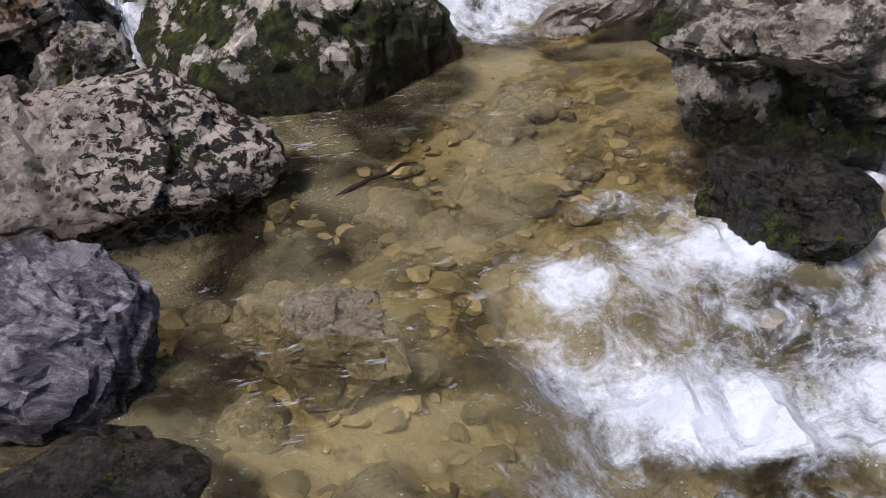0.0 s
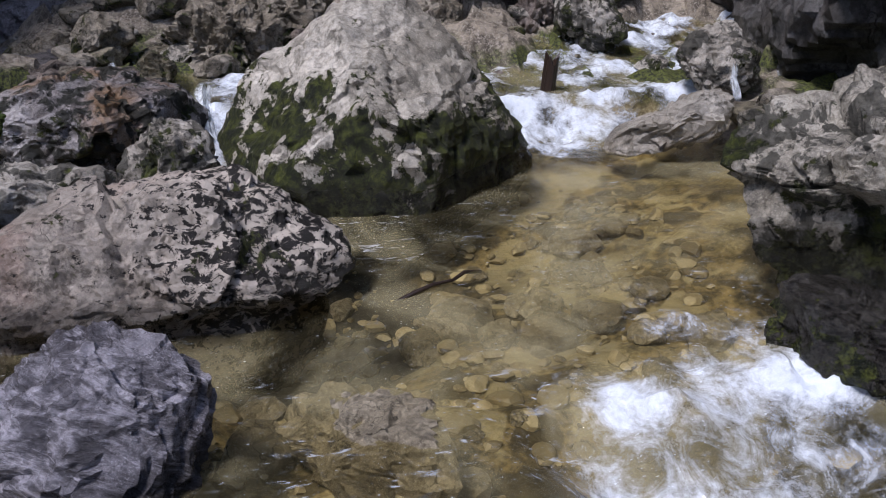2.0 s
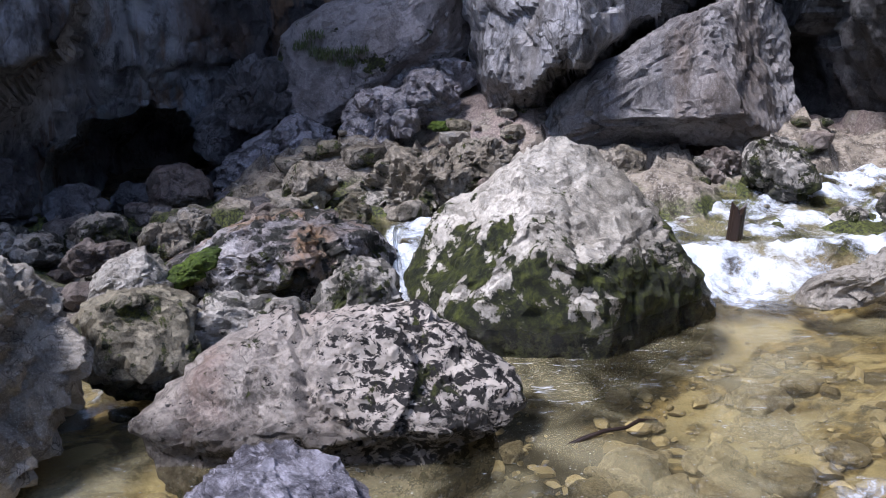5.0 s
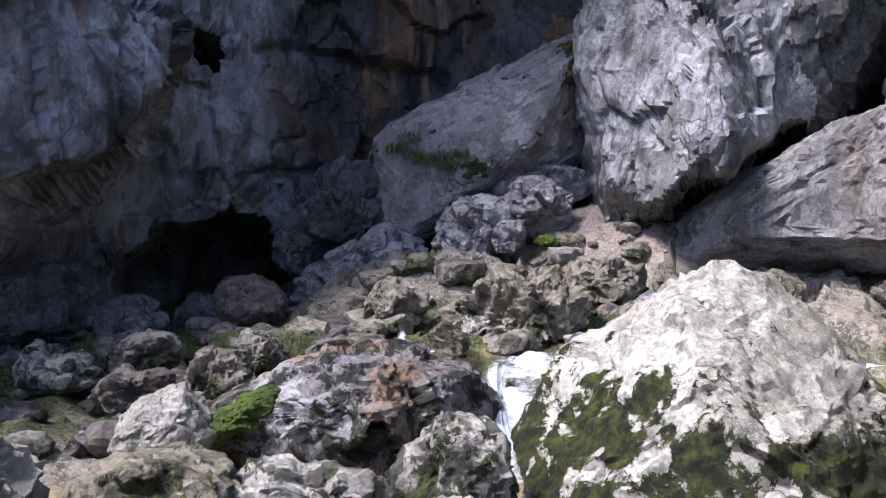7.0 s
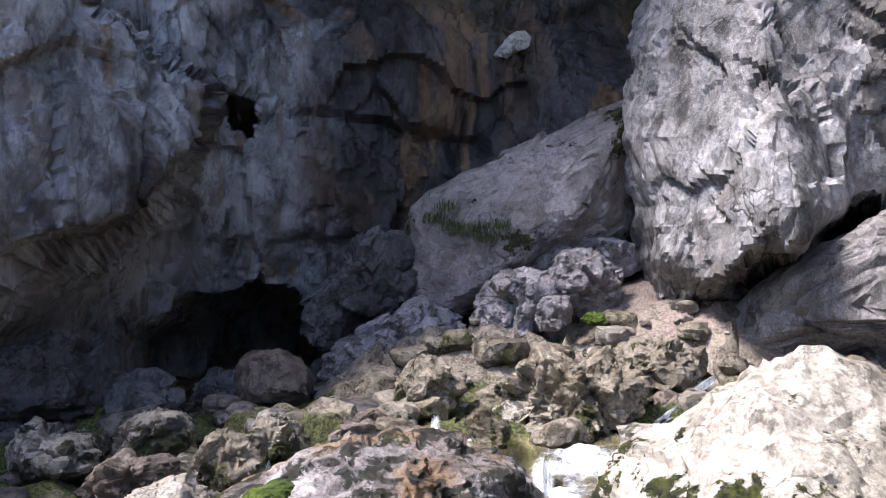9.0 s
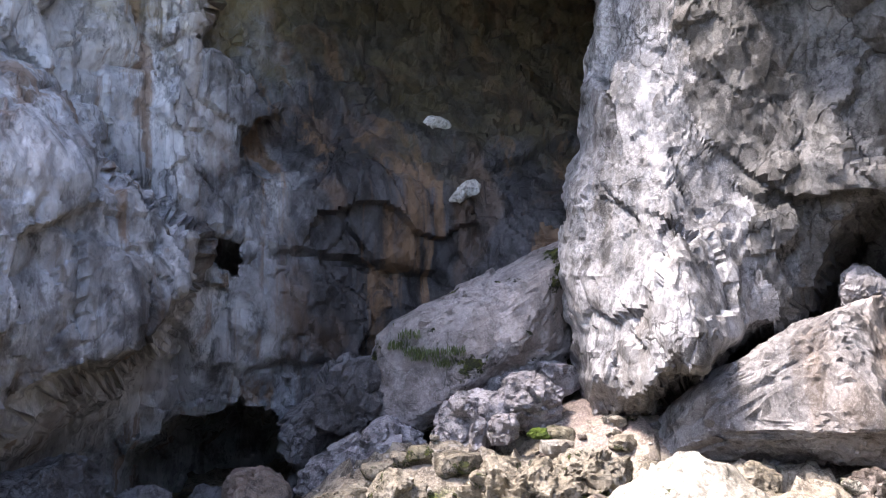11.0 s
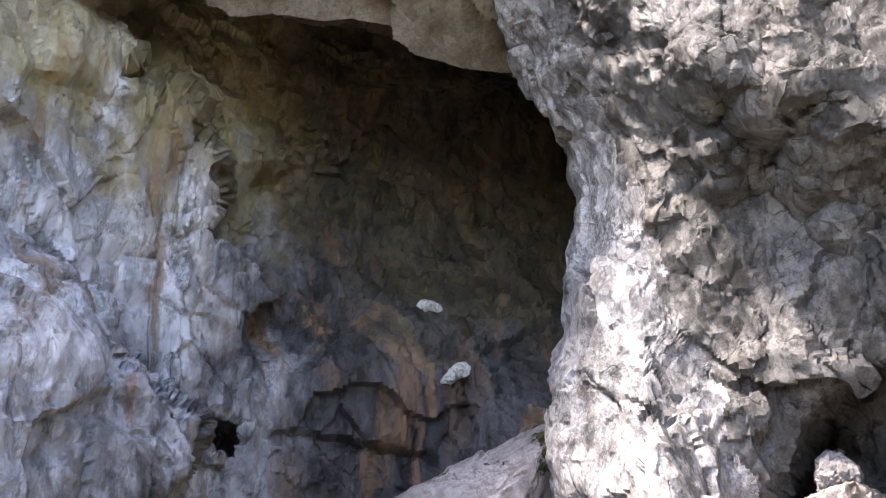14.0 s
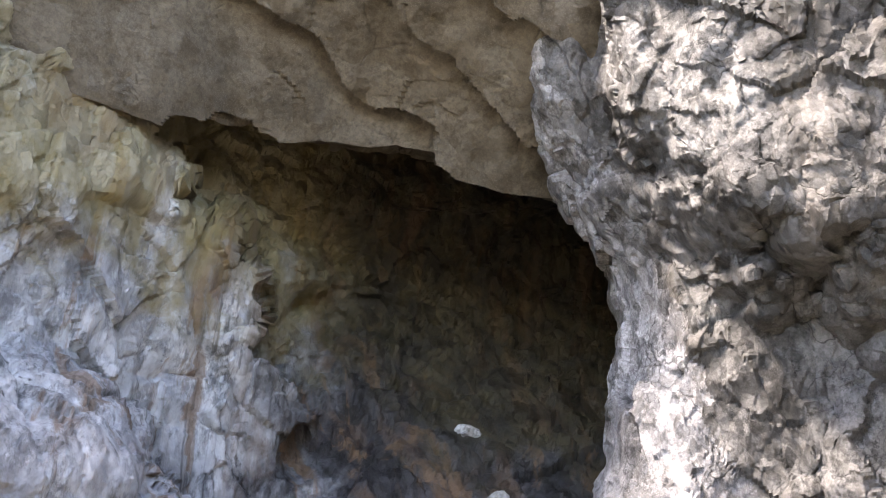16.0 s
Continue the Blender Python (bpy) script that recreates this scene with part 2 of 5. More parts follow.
def stone(name, dark, mid, light, scale=1.0, moss=0.0, moss_top=0.6, rust=0.0, rust_colour=(0.23, 0.1, 0.04), black=0.0, streak=0.0,
          rough=0.55, wet_line=None, grain=1.0, bright_moss=0.0, dapple=0.0, pits=1.0, stretch=(1, 1, 1), ochre=None, chip=1.0, blot=0.7, layers=None, pale=None, drip=None):
    m, nt, bsdf = material(name)
    g = Net(nt)
    big = g.noise(0.7 * scale, 5, 0.55, 0.4)
    mid_n = g.noise(3.2 * scale, 9, 0.72, 0.1, stretch)
    tiny = g.noise(26 * scale, 8, 0.72)
    speck = g.noise(90 * scale, 4, 0.7)
    col = g.mix(g.ramp(mid_n, 0.36, 0.58), dark, mid)
    col = g.mix(g.ramp(big, 0.4, 0.62), col, light)
    shadow_n = g.noise(7 * scale, 11, 0.78, 0.05, stretch)
    where_n = g.ramp(g.noise(1.3 * scale, 4, 0.6), 0.62, 0.4)
    pit = g.maths("SUBTRACT", 1.0, g.maths("MULTIPLY", g.ramp(shadow_n, 0.46, 0.37), g.maths("MULTIPLY", where_n, pits)))
    col = g.mix(pit, tuple(c * 0.32 for c in dark), col)
    col = g.mix(g.maths("MULTIPLY", g.ramp(tiny, 0.38, 0.6), 0.7), g.mix(0.6, col, tuple(c * 0.7 for c in dark)), col)
    col = g.mix(g.maths("MULTIPLY", g.ramp(speck, 0.52, 0.64), 0.5), col, light)
    grit = g.noise(42 * scale, 6, 0.8)
    col = g.mix(g.maths("MULTIPLY", g.ramp(grit, 0.56, 0.63), 0.12 + 0.16 * min(1.0, pits)), col, tuple(c * 0.5 for c in dark))
    col = g.mix(g.maths("MULTIPLY", g.ramp(grit, 0.42, 0.35), 0.2), col, light)
    stain = g.noise(5.2 * scale, 11, 0.76, 0.25, stretch)
    col = g.mix(g.maths("MULTIPLY", g.ramp(stain, 0.5, 0.6), blot), col, tuple(c * 0.3 for c in dark))
    face_a, tone_a = g.chips(2.6 * scale, stretch)
    face_b, tone_b = g.chips(8.5 * scale, stretch)
    col = g.mix(g.maths("MULTIPLY", g.ramp(tone_b, 0.55, 1.0), 0.35), col, g.mix(0.5, col, dark))
    col = g.mix(g.maths("MULTIPLY", g.ramp(tone_a, 0.6, 1.0), 0.3), col, light)
    crack = g.cracks(1.1 * scale, 0.02, 1.4)
    some = g.ramp(g.noise(0.9 * scale, 3, 0.5), 0.5, 0.62)
    crack = g.maths("SUBTRACT", 1.0, g.maths("MULTIPLY", g.maths("SUBTRACT", 1.0, crack), some))
    col = g.mix(g.maths("MULTIPLY", g.maths("SUBTRACT", 1.0, crack), 0.3 + 0.5 * min(1.0, pits)), col, tuple(c * 0.25 for c in dark))
    line_b = g.cracks(3.1 * scale, 0.035, 0.7)
    some_b = g.ramp(g.noise(1.9 * scale, 3, 0.5), 0.5, 0.6)
    col = g.mix(g.maths("MULTIPLY", g.maths("MULTIPLY", g.maths("SUBTRACT", 1.0, line_b), some_b), 0.75 * min(1.0, pits)), col, tuple(c * 0.2 for c in dark))
    # Paler towards -x: bleached rock, with the daylight outside put into its colour
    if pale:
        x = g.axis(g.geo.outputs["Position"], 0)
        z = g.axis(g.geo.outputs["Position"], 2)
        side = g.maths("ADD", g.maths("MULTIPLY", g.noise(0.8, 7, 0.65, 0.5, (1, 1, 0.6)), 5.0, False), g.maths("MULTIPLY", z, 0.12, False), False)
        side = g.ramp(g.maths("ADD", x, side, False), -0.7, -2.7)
        bleached_lit = g.mix(g.ramp(mid_n, 0.36, 0.58), pale[0], pale[1])
        bleached_lit = g.mix(g.ramp(big, 0.42, 0.62), bleached_lit, pale[2])
        bleached_lit = g.mix(pit, pale[0], bleached_lit)
        bleached_lit = g.mix(g.maths("MULTIPLY", g.ramp(stain, 0.5, 0.6), 0.6), bleached_lit, tuple(c * 0.6 for c in pale[0]))
        col = g.mix(g.maths("MULTIPLY", side, 0.9), col, bleached_lit)
    if drip:
        s = g.noise(1.0, 7, 0.62, 0.7, (1.7, 1.7, 0.1))
        col = g.mix(g.maths("MULTIPLY", g.ramp(s, 0.54, 0.63), 0.75), col, drip)
        s = g.noise(1.0, 7, 0.66, 0.6, (3.1, 3.1, 0.14))
        col = g.mix(g.maths("MULTIPLY", g.ramp(s, 0.55, 0.66), 0.7), col, tuple(c * 0.5 for c in dark))
    if streak:
        s = g.noise(2.4, 6, 0.6, 0.5, (1, 1, 0.12))
        col = g.mix(g.maths("MULTIPLY", g.ramp(s, 0.52, 0.66), streak), col, tuple(c * 0.45 for c in dark))
        s2 = g.noise(1.7, 6, 0.6, 0.5, (1.3, 1.3, 0.1))
        col = g.mix(g.maths("MULTIPLY", g.ramp(s2, 0.56, 0.7), streak), col, light)
    if layers:
        bed = nt.nodes.new("ShaderNodeMapping")
        bed.inputs["Rotation"].default_value = layers
        nt.links.new(g.where, bed.inputs[0])
        s = g.noise(1.0, 9, 0.7, 0.5, (4.0, 4.0, 13.0), bed.outputs[0])
        col = g.mix(g.maths("ADD", g.maths("MULTIPLY", g.ramp(s, 0.42, 0.58), 0.8), 0.2), tuple(c * 0.6 for c in dark), col)
        s2 = g.noise(1.0, 8, 0.7, 0.4, (7.0, 7.0, 34.0), bed.outputs[0])
        col = g.mix(g.maths("MULTIPLY", g.ramp(s2, 0.52, 0.66), 0.6), col, light)
        leaf = g.bump(g.maths("ADD", s, g.maths("MULTIPLY", s2, 0.3), False), 0.9, 0.07)
    # Ochre stain, its tone set dark for recess shade, lighter on the lit left
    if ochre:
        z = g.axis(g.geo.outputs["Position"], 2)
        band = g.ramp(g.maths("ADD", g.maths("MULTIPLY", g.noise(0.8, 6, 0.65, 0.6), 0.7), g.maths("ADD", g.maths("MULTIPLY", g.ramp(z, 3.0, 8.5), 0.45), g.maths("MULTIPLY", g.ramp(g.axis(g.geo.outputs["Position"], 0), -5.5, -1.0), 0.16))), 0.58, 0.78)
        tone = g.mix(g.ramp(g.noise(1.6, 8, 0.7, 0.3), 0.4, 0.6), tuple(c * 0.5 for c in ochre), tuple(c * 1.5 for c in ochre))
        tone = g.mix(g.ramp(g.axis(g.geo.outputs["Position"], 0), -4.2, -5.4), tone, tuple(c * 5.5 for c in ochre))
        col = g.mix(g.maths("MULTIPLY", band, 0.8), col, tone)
    if rust:
        s = g.noise(0.55, 6, 0.65, 0.8, (1.6, 1.6, 0.4))
        col = g.mix(g.maths("MULTIPLY", g.ramp(s, 0.5, 0.66), rust), col, rust_colour)
    if dapple:
        s = g.noise(11 * scale, 9, 0.7, 0.5, (1, 1, 1.5))
        zone = g.ramp(g.maths("ADD", g.local(0), g.maths("MULTIPLY", g.noise(1.6, 4, 0.6), 0.5), False), 0.5, 0.95)
        col = g.mix(g.maths("MULTIPLY", zone, 0.8), col, tuple(min(0.7, c * 1.3) for c in light))
        spots = g.ramp(g.maths("ADD", s, g.maths("MULTIPLY", zone, 0.13), False), 0.6, 0.64)
        col = g.mix(g.maths("MULTIPLY", spots, dapple), col, tuple(c * 0.08 for c in dark))
    if black:
        s = g.noise(3.4 * scale, 9, 0.66, 0.4)
        col = g.mix(g.maths("MULTIPLY", g.ramp(s, 0.5, 0.535), black), col, (0.014, 0.015, 0.01))
    rgh = rough
    height = g.maths("MULTIPLY", mid_n, 0.45)
    height = g.maths("ADD", height, g.maths("MULTIPLY", pit, 0.2))
    height = g.maths("ADD", height, g.maths("MULTIPLY", tiny, 0.25))
    height = g.maths("SUBTRACT", height, g.maths("MULTIPLY", g.ramp(grit, 0.54, 0.62), 0.06))
    if moss:
        edge = g.maths("ADD", g.maths("MULTIPLY", g.noise(1.9 * scale, 11, 0.72, 0.4), 0.72), g.maths("MULTIPLY", g.noise(6.0 * scale, 8, 0.7, 0.2), 0.3), False)
        lift = g.local(2)
        keep = g.ramp(lift, moss_top + 0.42, moss_top - 0.42)
        amount = g.ramp(g.maths("ADD", g.maths("MULTIPLY", keep, 0.2 * moss), g.maths("SUBTRACT", g.maths("MULTIPLY", edge, 2.5), 0.92, False), False), 0.53, 0.575)
        shade = g.ramp(g.noise(11 * scale, 10, 0.8, 0.3), 0.42, 0.68)
        top = (0.12, 0.135, 0.018) if bright_moss else MOSS_LIGHT
        col = g.mix(amount, col, g.mix(shade, MOSS_DARK, top))
        fuzz = g.noise(60, 6, 0.8)
        height = g.maths("ADD", height, g.maths("MULTIPLY", g.maths("MULTIPLY", amount, fuzz), 0.6))
    if wet_line is not None:
        wob = g.maths("MULTIPLY", g.noise(4, 4, 0.6), 0.16)
        z = g.axis(g.geo.outputs["Position"], 2)
        wet = g.ramp(g.maths("SUBTRACT", z, wob), wet_line + 0.06, wet_line - 0.04)
        col = g.mix(wet, col, g.mix(0.72, col, (0.012, 0.011, 0.008)))
        n = nt.nodes.new("ShaderNodeMapRange")
        nt.links.new(wet, n.inputs["Value"])
        n.inputs["To Min"].default_value = rough
        n.inputs["To Max"].default_value = 0.18
        rgh = n.outputs["Result"]
    nt.links.new(col, bsdf.inputs["Base Color"])
    g.put(bsdf.inputs["Roughness"], rgh)
    bsdf.inputs["Specular IOR Level"].default_value = 0.4
    nrm = g.bump(face_a, min(1.0, 0.75 * chip), 1.1 / (2.6 * scale))
    nrm = g.bump(face_b, min(1.0, 0.95 * chip), 1.5 / (8.5 * scale), nrm)
    nrm = g.bump(height, 0.85, 0.1 * grain / scale, nrm)
    nrm = g.bump(crack, 0.6, 0.02, nrm)
    nrm = g.bump(speck, 0.1 + 0.4 * pits, 0.01 / scale, nrm)
    if layers:
        nt.links.new(leaf, nrm.node.inputs["Normal"])
    nt.links.new(nrm, bsdf.inputs["Normal"])
    return m


PALE = stone("pale_limestone", (0.2, 0.17, 0.13), (0.42, 0.38, 0.31), (0.56, 0.53, 0.47), 1.3, blot=0.35, chip=0.85)
BIG = stone("mossy_limestone", (0.16, 0.14, 0.105), (0.45, 0.41, 0.335), (0.68, 0.63, 0.535), 1.2, moss=2.7, moss_top=0.56, wet_line=0.1, grain=0.7, blot=0.4, chip=0.35)
FLAT = stone("pitted_limestone", (0.12, 0.095, 0.08), (0.26, 0.19, 0.15), (0.44, 0.39, 0.33), 1.3, moss=0.8, moss_top=0.3, dapple=1.0, wet_line=0.14, chip=0.55, rust=0.45, rust_colour=(0.3, 0.19, 0.15))
SLATE = stone("wet_grey_stone", (0.06, 0.055, 0.06), (0.2, 0.19, 0.21), (0.52, 0.5, 0.55), 1.6, blot=0.4, rough=0.16, wet_line=0.03, pits=0.3, stretch=(0.6, 1, 2.2), chip=0.3, layers=(0.25, -0.45, 0.0))
DARK = stone("dark_wet_stone", (0.012, 0.011, 0.009), (0.03, 0.027, 0.022), (0.065, 0.058, 0.048), 2.0, moss=0.9, moss_top=0.7, rough=0.2)
RUSTY = stone("rusty_dappled_stone", (0.07, 0.06, 0.058), (0.27, 0.24, 0.23), (0.6, 0.57, 0.56), 1.6, moss=0.4, moss_top=0.2, rust=0.7, rust_colour=(0.26, 0.14, 0.045), black=0.95, wet_line=0.25)
MOSSY = stone("mossy_brown_stone", (0.1, 0.083, 0.055), (0.27, 0.228, 0.165), (0.46, 0.41, 0.33), 1.8, moss=0.85, moss_top=0.6, wet_line=0.35, bright_moss=1.0)
OLIVE = stone("olive_stone", (0.085, 0.073, 0.047), (0.2, 0.172, 0.115), (0.34, 0.3, 0.21), 1.8, moss=0.6, moss_top=0.9, wet_line=0.1, bright_moss=1.0)
BROWN = stone("brown_stone", (0.08, 0.063, 0.052), (0.2, 0.16, 0.135), (0.34, 0.29, 0.25), 1.8, rust=0.3, rust_colour=(0.17, 0.095, 0.06))
GREY = stone("grey_stone", (0.075, 0.066, 0.063), (0.19, 0.175, 0.172), (0.34, 0.32, 0.32), 1.4, pits=0.6)
LILAC = stone("lilac_grey_stone", (0.16, 0.143, 0.145), (0.4, 0.368, 0.373), (0.58, 0.55, 0.56), 1.4, pits=0.6)
BLOTCH = stone("blotched_limestone", (0.15, 0.13, 0.1), (0.38, 0.34, 0.28), (0.57, 0.53, 0.46), 1.5, moss=0.7, moss_top=0.7, black=0.8, wet_line=0.2, blot=0.4)
STREAM = stone("black_mossed_limestone", (0.14, 0.12, 0.09), (0.4, 0.36, 0.28), (0.6, 0.56, 0.47), 1.2, moss=1.7, moss_top=0.5, black=0.8, wet_line=0.3, blot=0.5, chip=0.7)
RAMP = stone("smooth_grey_rock", (0.13, 0.113, 0.105), (0.29, 0.26, 0.247), (0.44, 0.4, 0.39), 0.8, moss=0.35, moss_top=0.3, grain=0.6, pits=0.4, chip=0.5, blot=0.4, rough=0.75)
SLAB = stone("streaked_slab_rock", (0.12, 0.11, 0.106), (0.32, 0.3, 0.29), (0.48, 0.46, 0.45), 0.9, rust=0.25, rust_colour=(0.26, 0.17, 0.1), streak=0.5, pits=0.5, stretch=(1, 1, 0.5), chip=0.8)
# Inner colours set dark for the cave's shade, pale ones for the daylit side
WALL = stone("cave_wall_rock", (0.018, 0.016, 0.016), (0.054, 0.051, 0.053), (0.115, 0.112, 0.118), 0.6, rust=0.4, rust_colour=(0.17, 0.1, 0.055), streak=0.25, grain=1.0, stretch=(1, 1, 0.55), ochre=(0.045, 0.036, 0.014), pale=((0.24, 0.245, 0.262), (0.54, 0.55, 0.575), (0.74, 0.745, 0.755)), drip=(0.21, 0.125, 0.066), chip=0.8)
CLIFF = stone("blue_grey_cliff_rock", (0.17, 0.175, 0.195), (0.385, 0.395, 0.435), (0.57, 0.58, 0.62), 0.7, streak=0.3, stretch=(1, 1, 0.5), pits=0.7, blot=0.5)
PILLAR = stone("pale_grey_cliff_rock", (0.08, 0.075, 0.074), (0.3, 0.295, 0.3), (0.55, 0.54, 0.55), 0.8, streak=0.35, black=0.2, rust=0.2, rust_colour=(0.2, 0.16, 0.11), grain=0.6, stretch=(1, 1, 0.6), chip=0.8, pits=0.8)
NOSE = stone("brown_grey_overhang_rock", (0.03, 0.027, 0.025), (0.11, 0.105, 0.1), (0.23, 0.223, 0.217), 1.0, rust=0.3, rust_colour=(0.1, 0.075, 0.05), black=0.25, grain=0.9, stretch=(1, 1, 0.7), chip=0.8)
# Grey rock near the cave hole, with the cave's shade put into its colour
SHADE = stone("shaded_grey_rock", (0.045, 0.042, 0.042), (0.12, 0.115, 0.118), (0.22, 0.214, 0.22), 0.9, stretch=(1, 1, 0.7))
ROOF = stone("tan_ceiling_rock", (0.085, 0.067, 0.045), (0.165, 0.137, 0.099), (0.205, 0.174, 0.131), 0.5, grain=0.7, pits=0.25, chip=0.45, blot=0.25, rough=0.8)


def pebble_stone():
    m, nt, bsdf = material("pool_pebbles")
    g = Net(nt)
    n = g.noise(22, 6, 0.65)
    col = g.mix(g.geo.outputs["Random Per Island"], (0.07, 0.055, 0.03), (0.46, 0.39, 0.25))
    col = g.mix(g.maths("MULTIPLY", g.ramp(n, 0.4, 0.65), 0.5), col, (0.2, 0.15, 0.075))
    nt.links.new(col, bsdf.inputs["Base Color"])
    bsdf.inputs["Roughness"].default_value = 0.5
    nt.links.new(g.bump(n, 0.6, 0.02), bsdf.inputs["Normal"])
    return m


PEBBLES = pebble_stone()
PEBBLE = stone("ochre_pebble", (0.12, 0.095, 0.06), (0.3, 0.25, 0.165), (0.48, 0.42, 0.31), 1.6, rough=0.5, blot=0.3)


def soil():
    m, nt, bsdf = material("bank_ground")
    g = Net(nt)
    z = g.axis(g.geo.outputs["Position"], 2)
    n1, n2, n3 = g.noise(1.4, 6, 0.65), g.noise(9, 7, 0.7), g.noise(40, 5, 0.7)
    dry = g.mix(g.ramp(n2, 0.38, 0.62), (0.08, 0.064, 0.046), (0.3, 0.255, 0.19))
    dry = g.mix(g.ramp(n3, 0.5, 0.62), dry, (0.34, 0.3, 0.25))
    bed = g.mix(g.ramp(n2, 0.36, 0.64), (0.04, 0.031, 0.015), (0.3, 0.225, 0.1))
    bed = g.mix(g.ramp(n1, 0.48, 0.62), bed, g.mix(g.ramp(n3, 0.4, 0.62), (0.17, 0.14, 0.075), (0.42, 0.35, 0.2)))
    slab = g.noise(2.6, 3, 0.45, 0.6)
    bed = g.mix(g.maths("MULTIPLY", g.ramp(slab, 0.52, 0.58), 0.8), bed, g.mix(n2, (0.3, 0.25, 0.13), (0.5, 0.43, 0.27)))
    bed = g.mix(g.maths("MULTIPLY", g.ramp(slab, 0.44, 0.38), 0.85), bed, (0.045, 0.034, 0.016))
    # Deep bed blackened to stand for the dark reflection before the boulder
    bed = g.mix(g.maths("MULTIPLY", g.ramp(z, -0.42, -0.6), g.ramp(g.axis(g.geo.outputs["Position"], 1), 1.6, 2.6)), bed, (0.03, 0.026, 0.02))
    col = g.mix(g.ramp(z, 0.02, 0.1), bed, dry)
    far = g.ramp(g.axis(g.geo.outputs["Position"], 1), 9.6, 9.0)
    green = g.ramp(g.maths("ADD", g.maths("MULTIPLY", g.ramp(z, 1.0, 0.45), 0.3), g.maths("MULTIPLY", n1, 0.6)), 0.52, 0.6)
    col = g.mix(g.maths("MULTIPLY", far, g.maths("MULTIPLY", green, g.ramp(z, 0.1, 0.25))), col, g.mix(g.ramp(n3, 0.4, 0.6), MOSS_DARK, MOSS_LIGHT))
    x, y = g.axis(g.geo.outputs["Position"], 0), g.axis(g.geo.outputs["Position"], 1)
    trod = g.maths("MULTIPLY", g.ramp(y, 9.2, 9.7), g.maths("MULTIPLY", g.ramp(x, -0.7, -0.1), g.ramp(g.noise(2.2, 5, 0.6), 0.36, 0.48)))
    col = g.mix(trod, col, g.mix(g.ramp(n3, 0.4, 0.64), (0.18, 0.137, 0.115), (0.36, 0.29, 0.25)))
    nt.links.new(col, bsdf.inputs["Base Color"])
    bsdf.inputs["Roughness"].default_value = 0.7
    nt.links.new(g.bump(n3, 0.5, 0.02, g.bump(n2, 0.8, 0.06)), bsdf.inputs["Normal"])
    return m


def water():
    m, nt, bsdf = material("stream_water")
    g = Net(nt)
    att = nt.nodes.new("ShaderNodeAttribute")
    att.attribute_name = "foam"
    foam_n = g.noise(5, 9, 0.7, 0.8)
    foam_f = g.noise(32, 6, 0.75, 0.4)
    f = g.maths("ADD", g.maths("MULTIPLY", foam_n, 0.75), g.maths("MULTIPLY", foam_f, 0.25))
    f = g.maths("MULTIPLY_ADD", f, 2.6, False)
    f.node.inputs[2].default_value = -0.8
    lim = g.maths("SUBTRACT", f, g.maths("SUBTRACT", 1.0, att.outputs["Fac"]), False)
    white = g.ramp(lim, -0.3, 0.55)
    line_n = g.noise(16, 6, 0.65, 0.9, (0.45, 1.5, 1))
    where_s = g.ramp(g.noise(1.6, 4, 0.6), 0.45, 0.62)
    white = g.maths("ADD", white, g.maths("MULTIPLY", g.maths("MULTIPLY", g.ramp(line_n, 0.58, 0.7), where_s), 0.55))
    # Small white specks painted on as sun glints, besides the foam streaks
    painted_glint = g.ramp(g.noise(58, 3, 0.55, 0.2, (0.7, 1.4, 1)), 0.67, 0.72)
    white = g.maths("ADD", white, g.maths("MULTIPLY", painted_glint, 0.5))
    ripple = g.bump(g.noise(11, 5, 0.6, 0.5, (0.6, 1.3, 1)), 0.3, 0.04, g.bump(g.noise(45, 4, 0.65, 0.3), 0.25, 0.008))
    clear = nt.nodes.new("ShaderNodeBsdfTransparent")
    clear.inputs[0].default_value = (0.93, 0.9, 0.74, 1)
    gloss = nt.nodes.new("ShaderNodeBsdfGlossy")
    gloss.inputs["Roughness"].default_value = 0.06
    nt.links.new(ripple, gloss.inputs["Normal"])
    fres = nt.nodes.new("ShaderNodeFresnel")
    fres.inputs["IOR"].default_value = 1.33
    nt.links.new(ripple, fres.inputs["Normal"])
    body = nt.nodes.new("ShaderNodeMixShader")
    nt.links.new(g.maths("MULTIPLY", fres.outputs[0], 0.9), body.inputs[0])
    murk = nt.nodes.new("ShaderNodeBsdfDiffuse")
    nt.links.new(g.mix(g.noise(2.2, 5, 0.6), (0.24, 0.2, 0.085), (0.42, 0.38, 0.24)), murk.inputs["Color"])
    deep = nt.nodes.new("ShaderNodeMixShader")
    nt.links.new(g.maths("ADD", g.maths("MULTIPLY", g.ramp(g.noise(1.2, 5, 0.55, 0.9), 0.4, 0.62), 0.4), 0.04), deep.inputs[0])
    nt.links.new(clear.outputs[0], deep.inputs[1])
    nt.links.new(murk.outputs[0], deep.inputs[2])
    nt.links.new(deep.outputs[0], body.inputs[1])
    nt.links.new(gloss.outputs[0], body.inputs[2])
    nt.links.new(g.mix(foam_f, (0.46, 0.54, 0.62), (0.84, 0.87, 0.92)), bsdf.inputs["Base Color"])
    bsdf.inputs["Roughness"].default_value = 0.5
    nt.links.new(g.bump(foam_f, 0.5, 0.03), bsdf.inputs["Normal"])
    both = nt.nodes.new("ShaderNodeMixShader")
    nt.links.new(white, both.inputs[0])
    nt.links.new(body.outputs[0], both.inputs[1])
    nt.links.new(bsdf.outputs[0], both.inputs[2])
    nt.links.new(both.outputs[0], nt.nodes["Material Output"].inputs["Surface"])
    return m


SOIL, WATER = soil(), water()

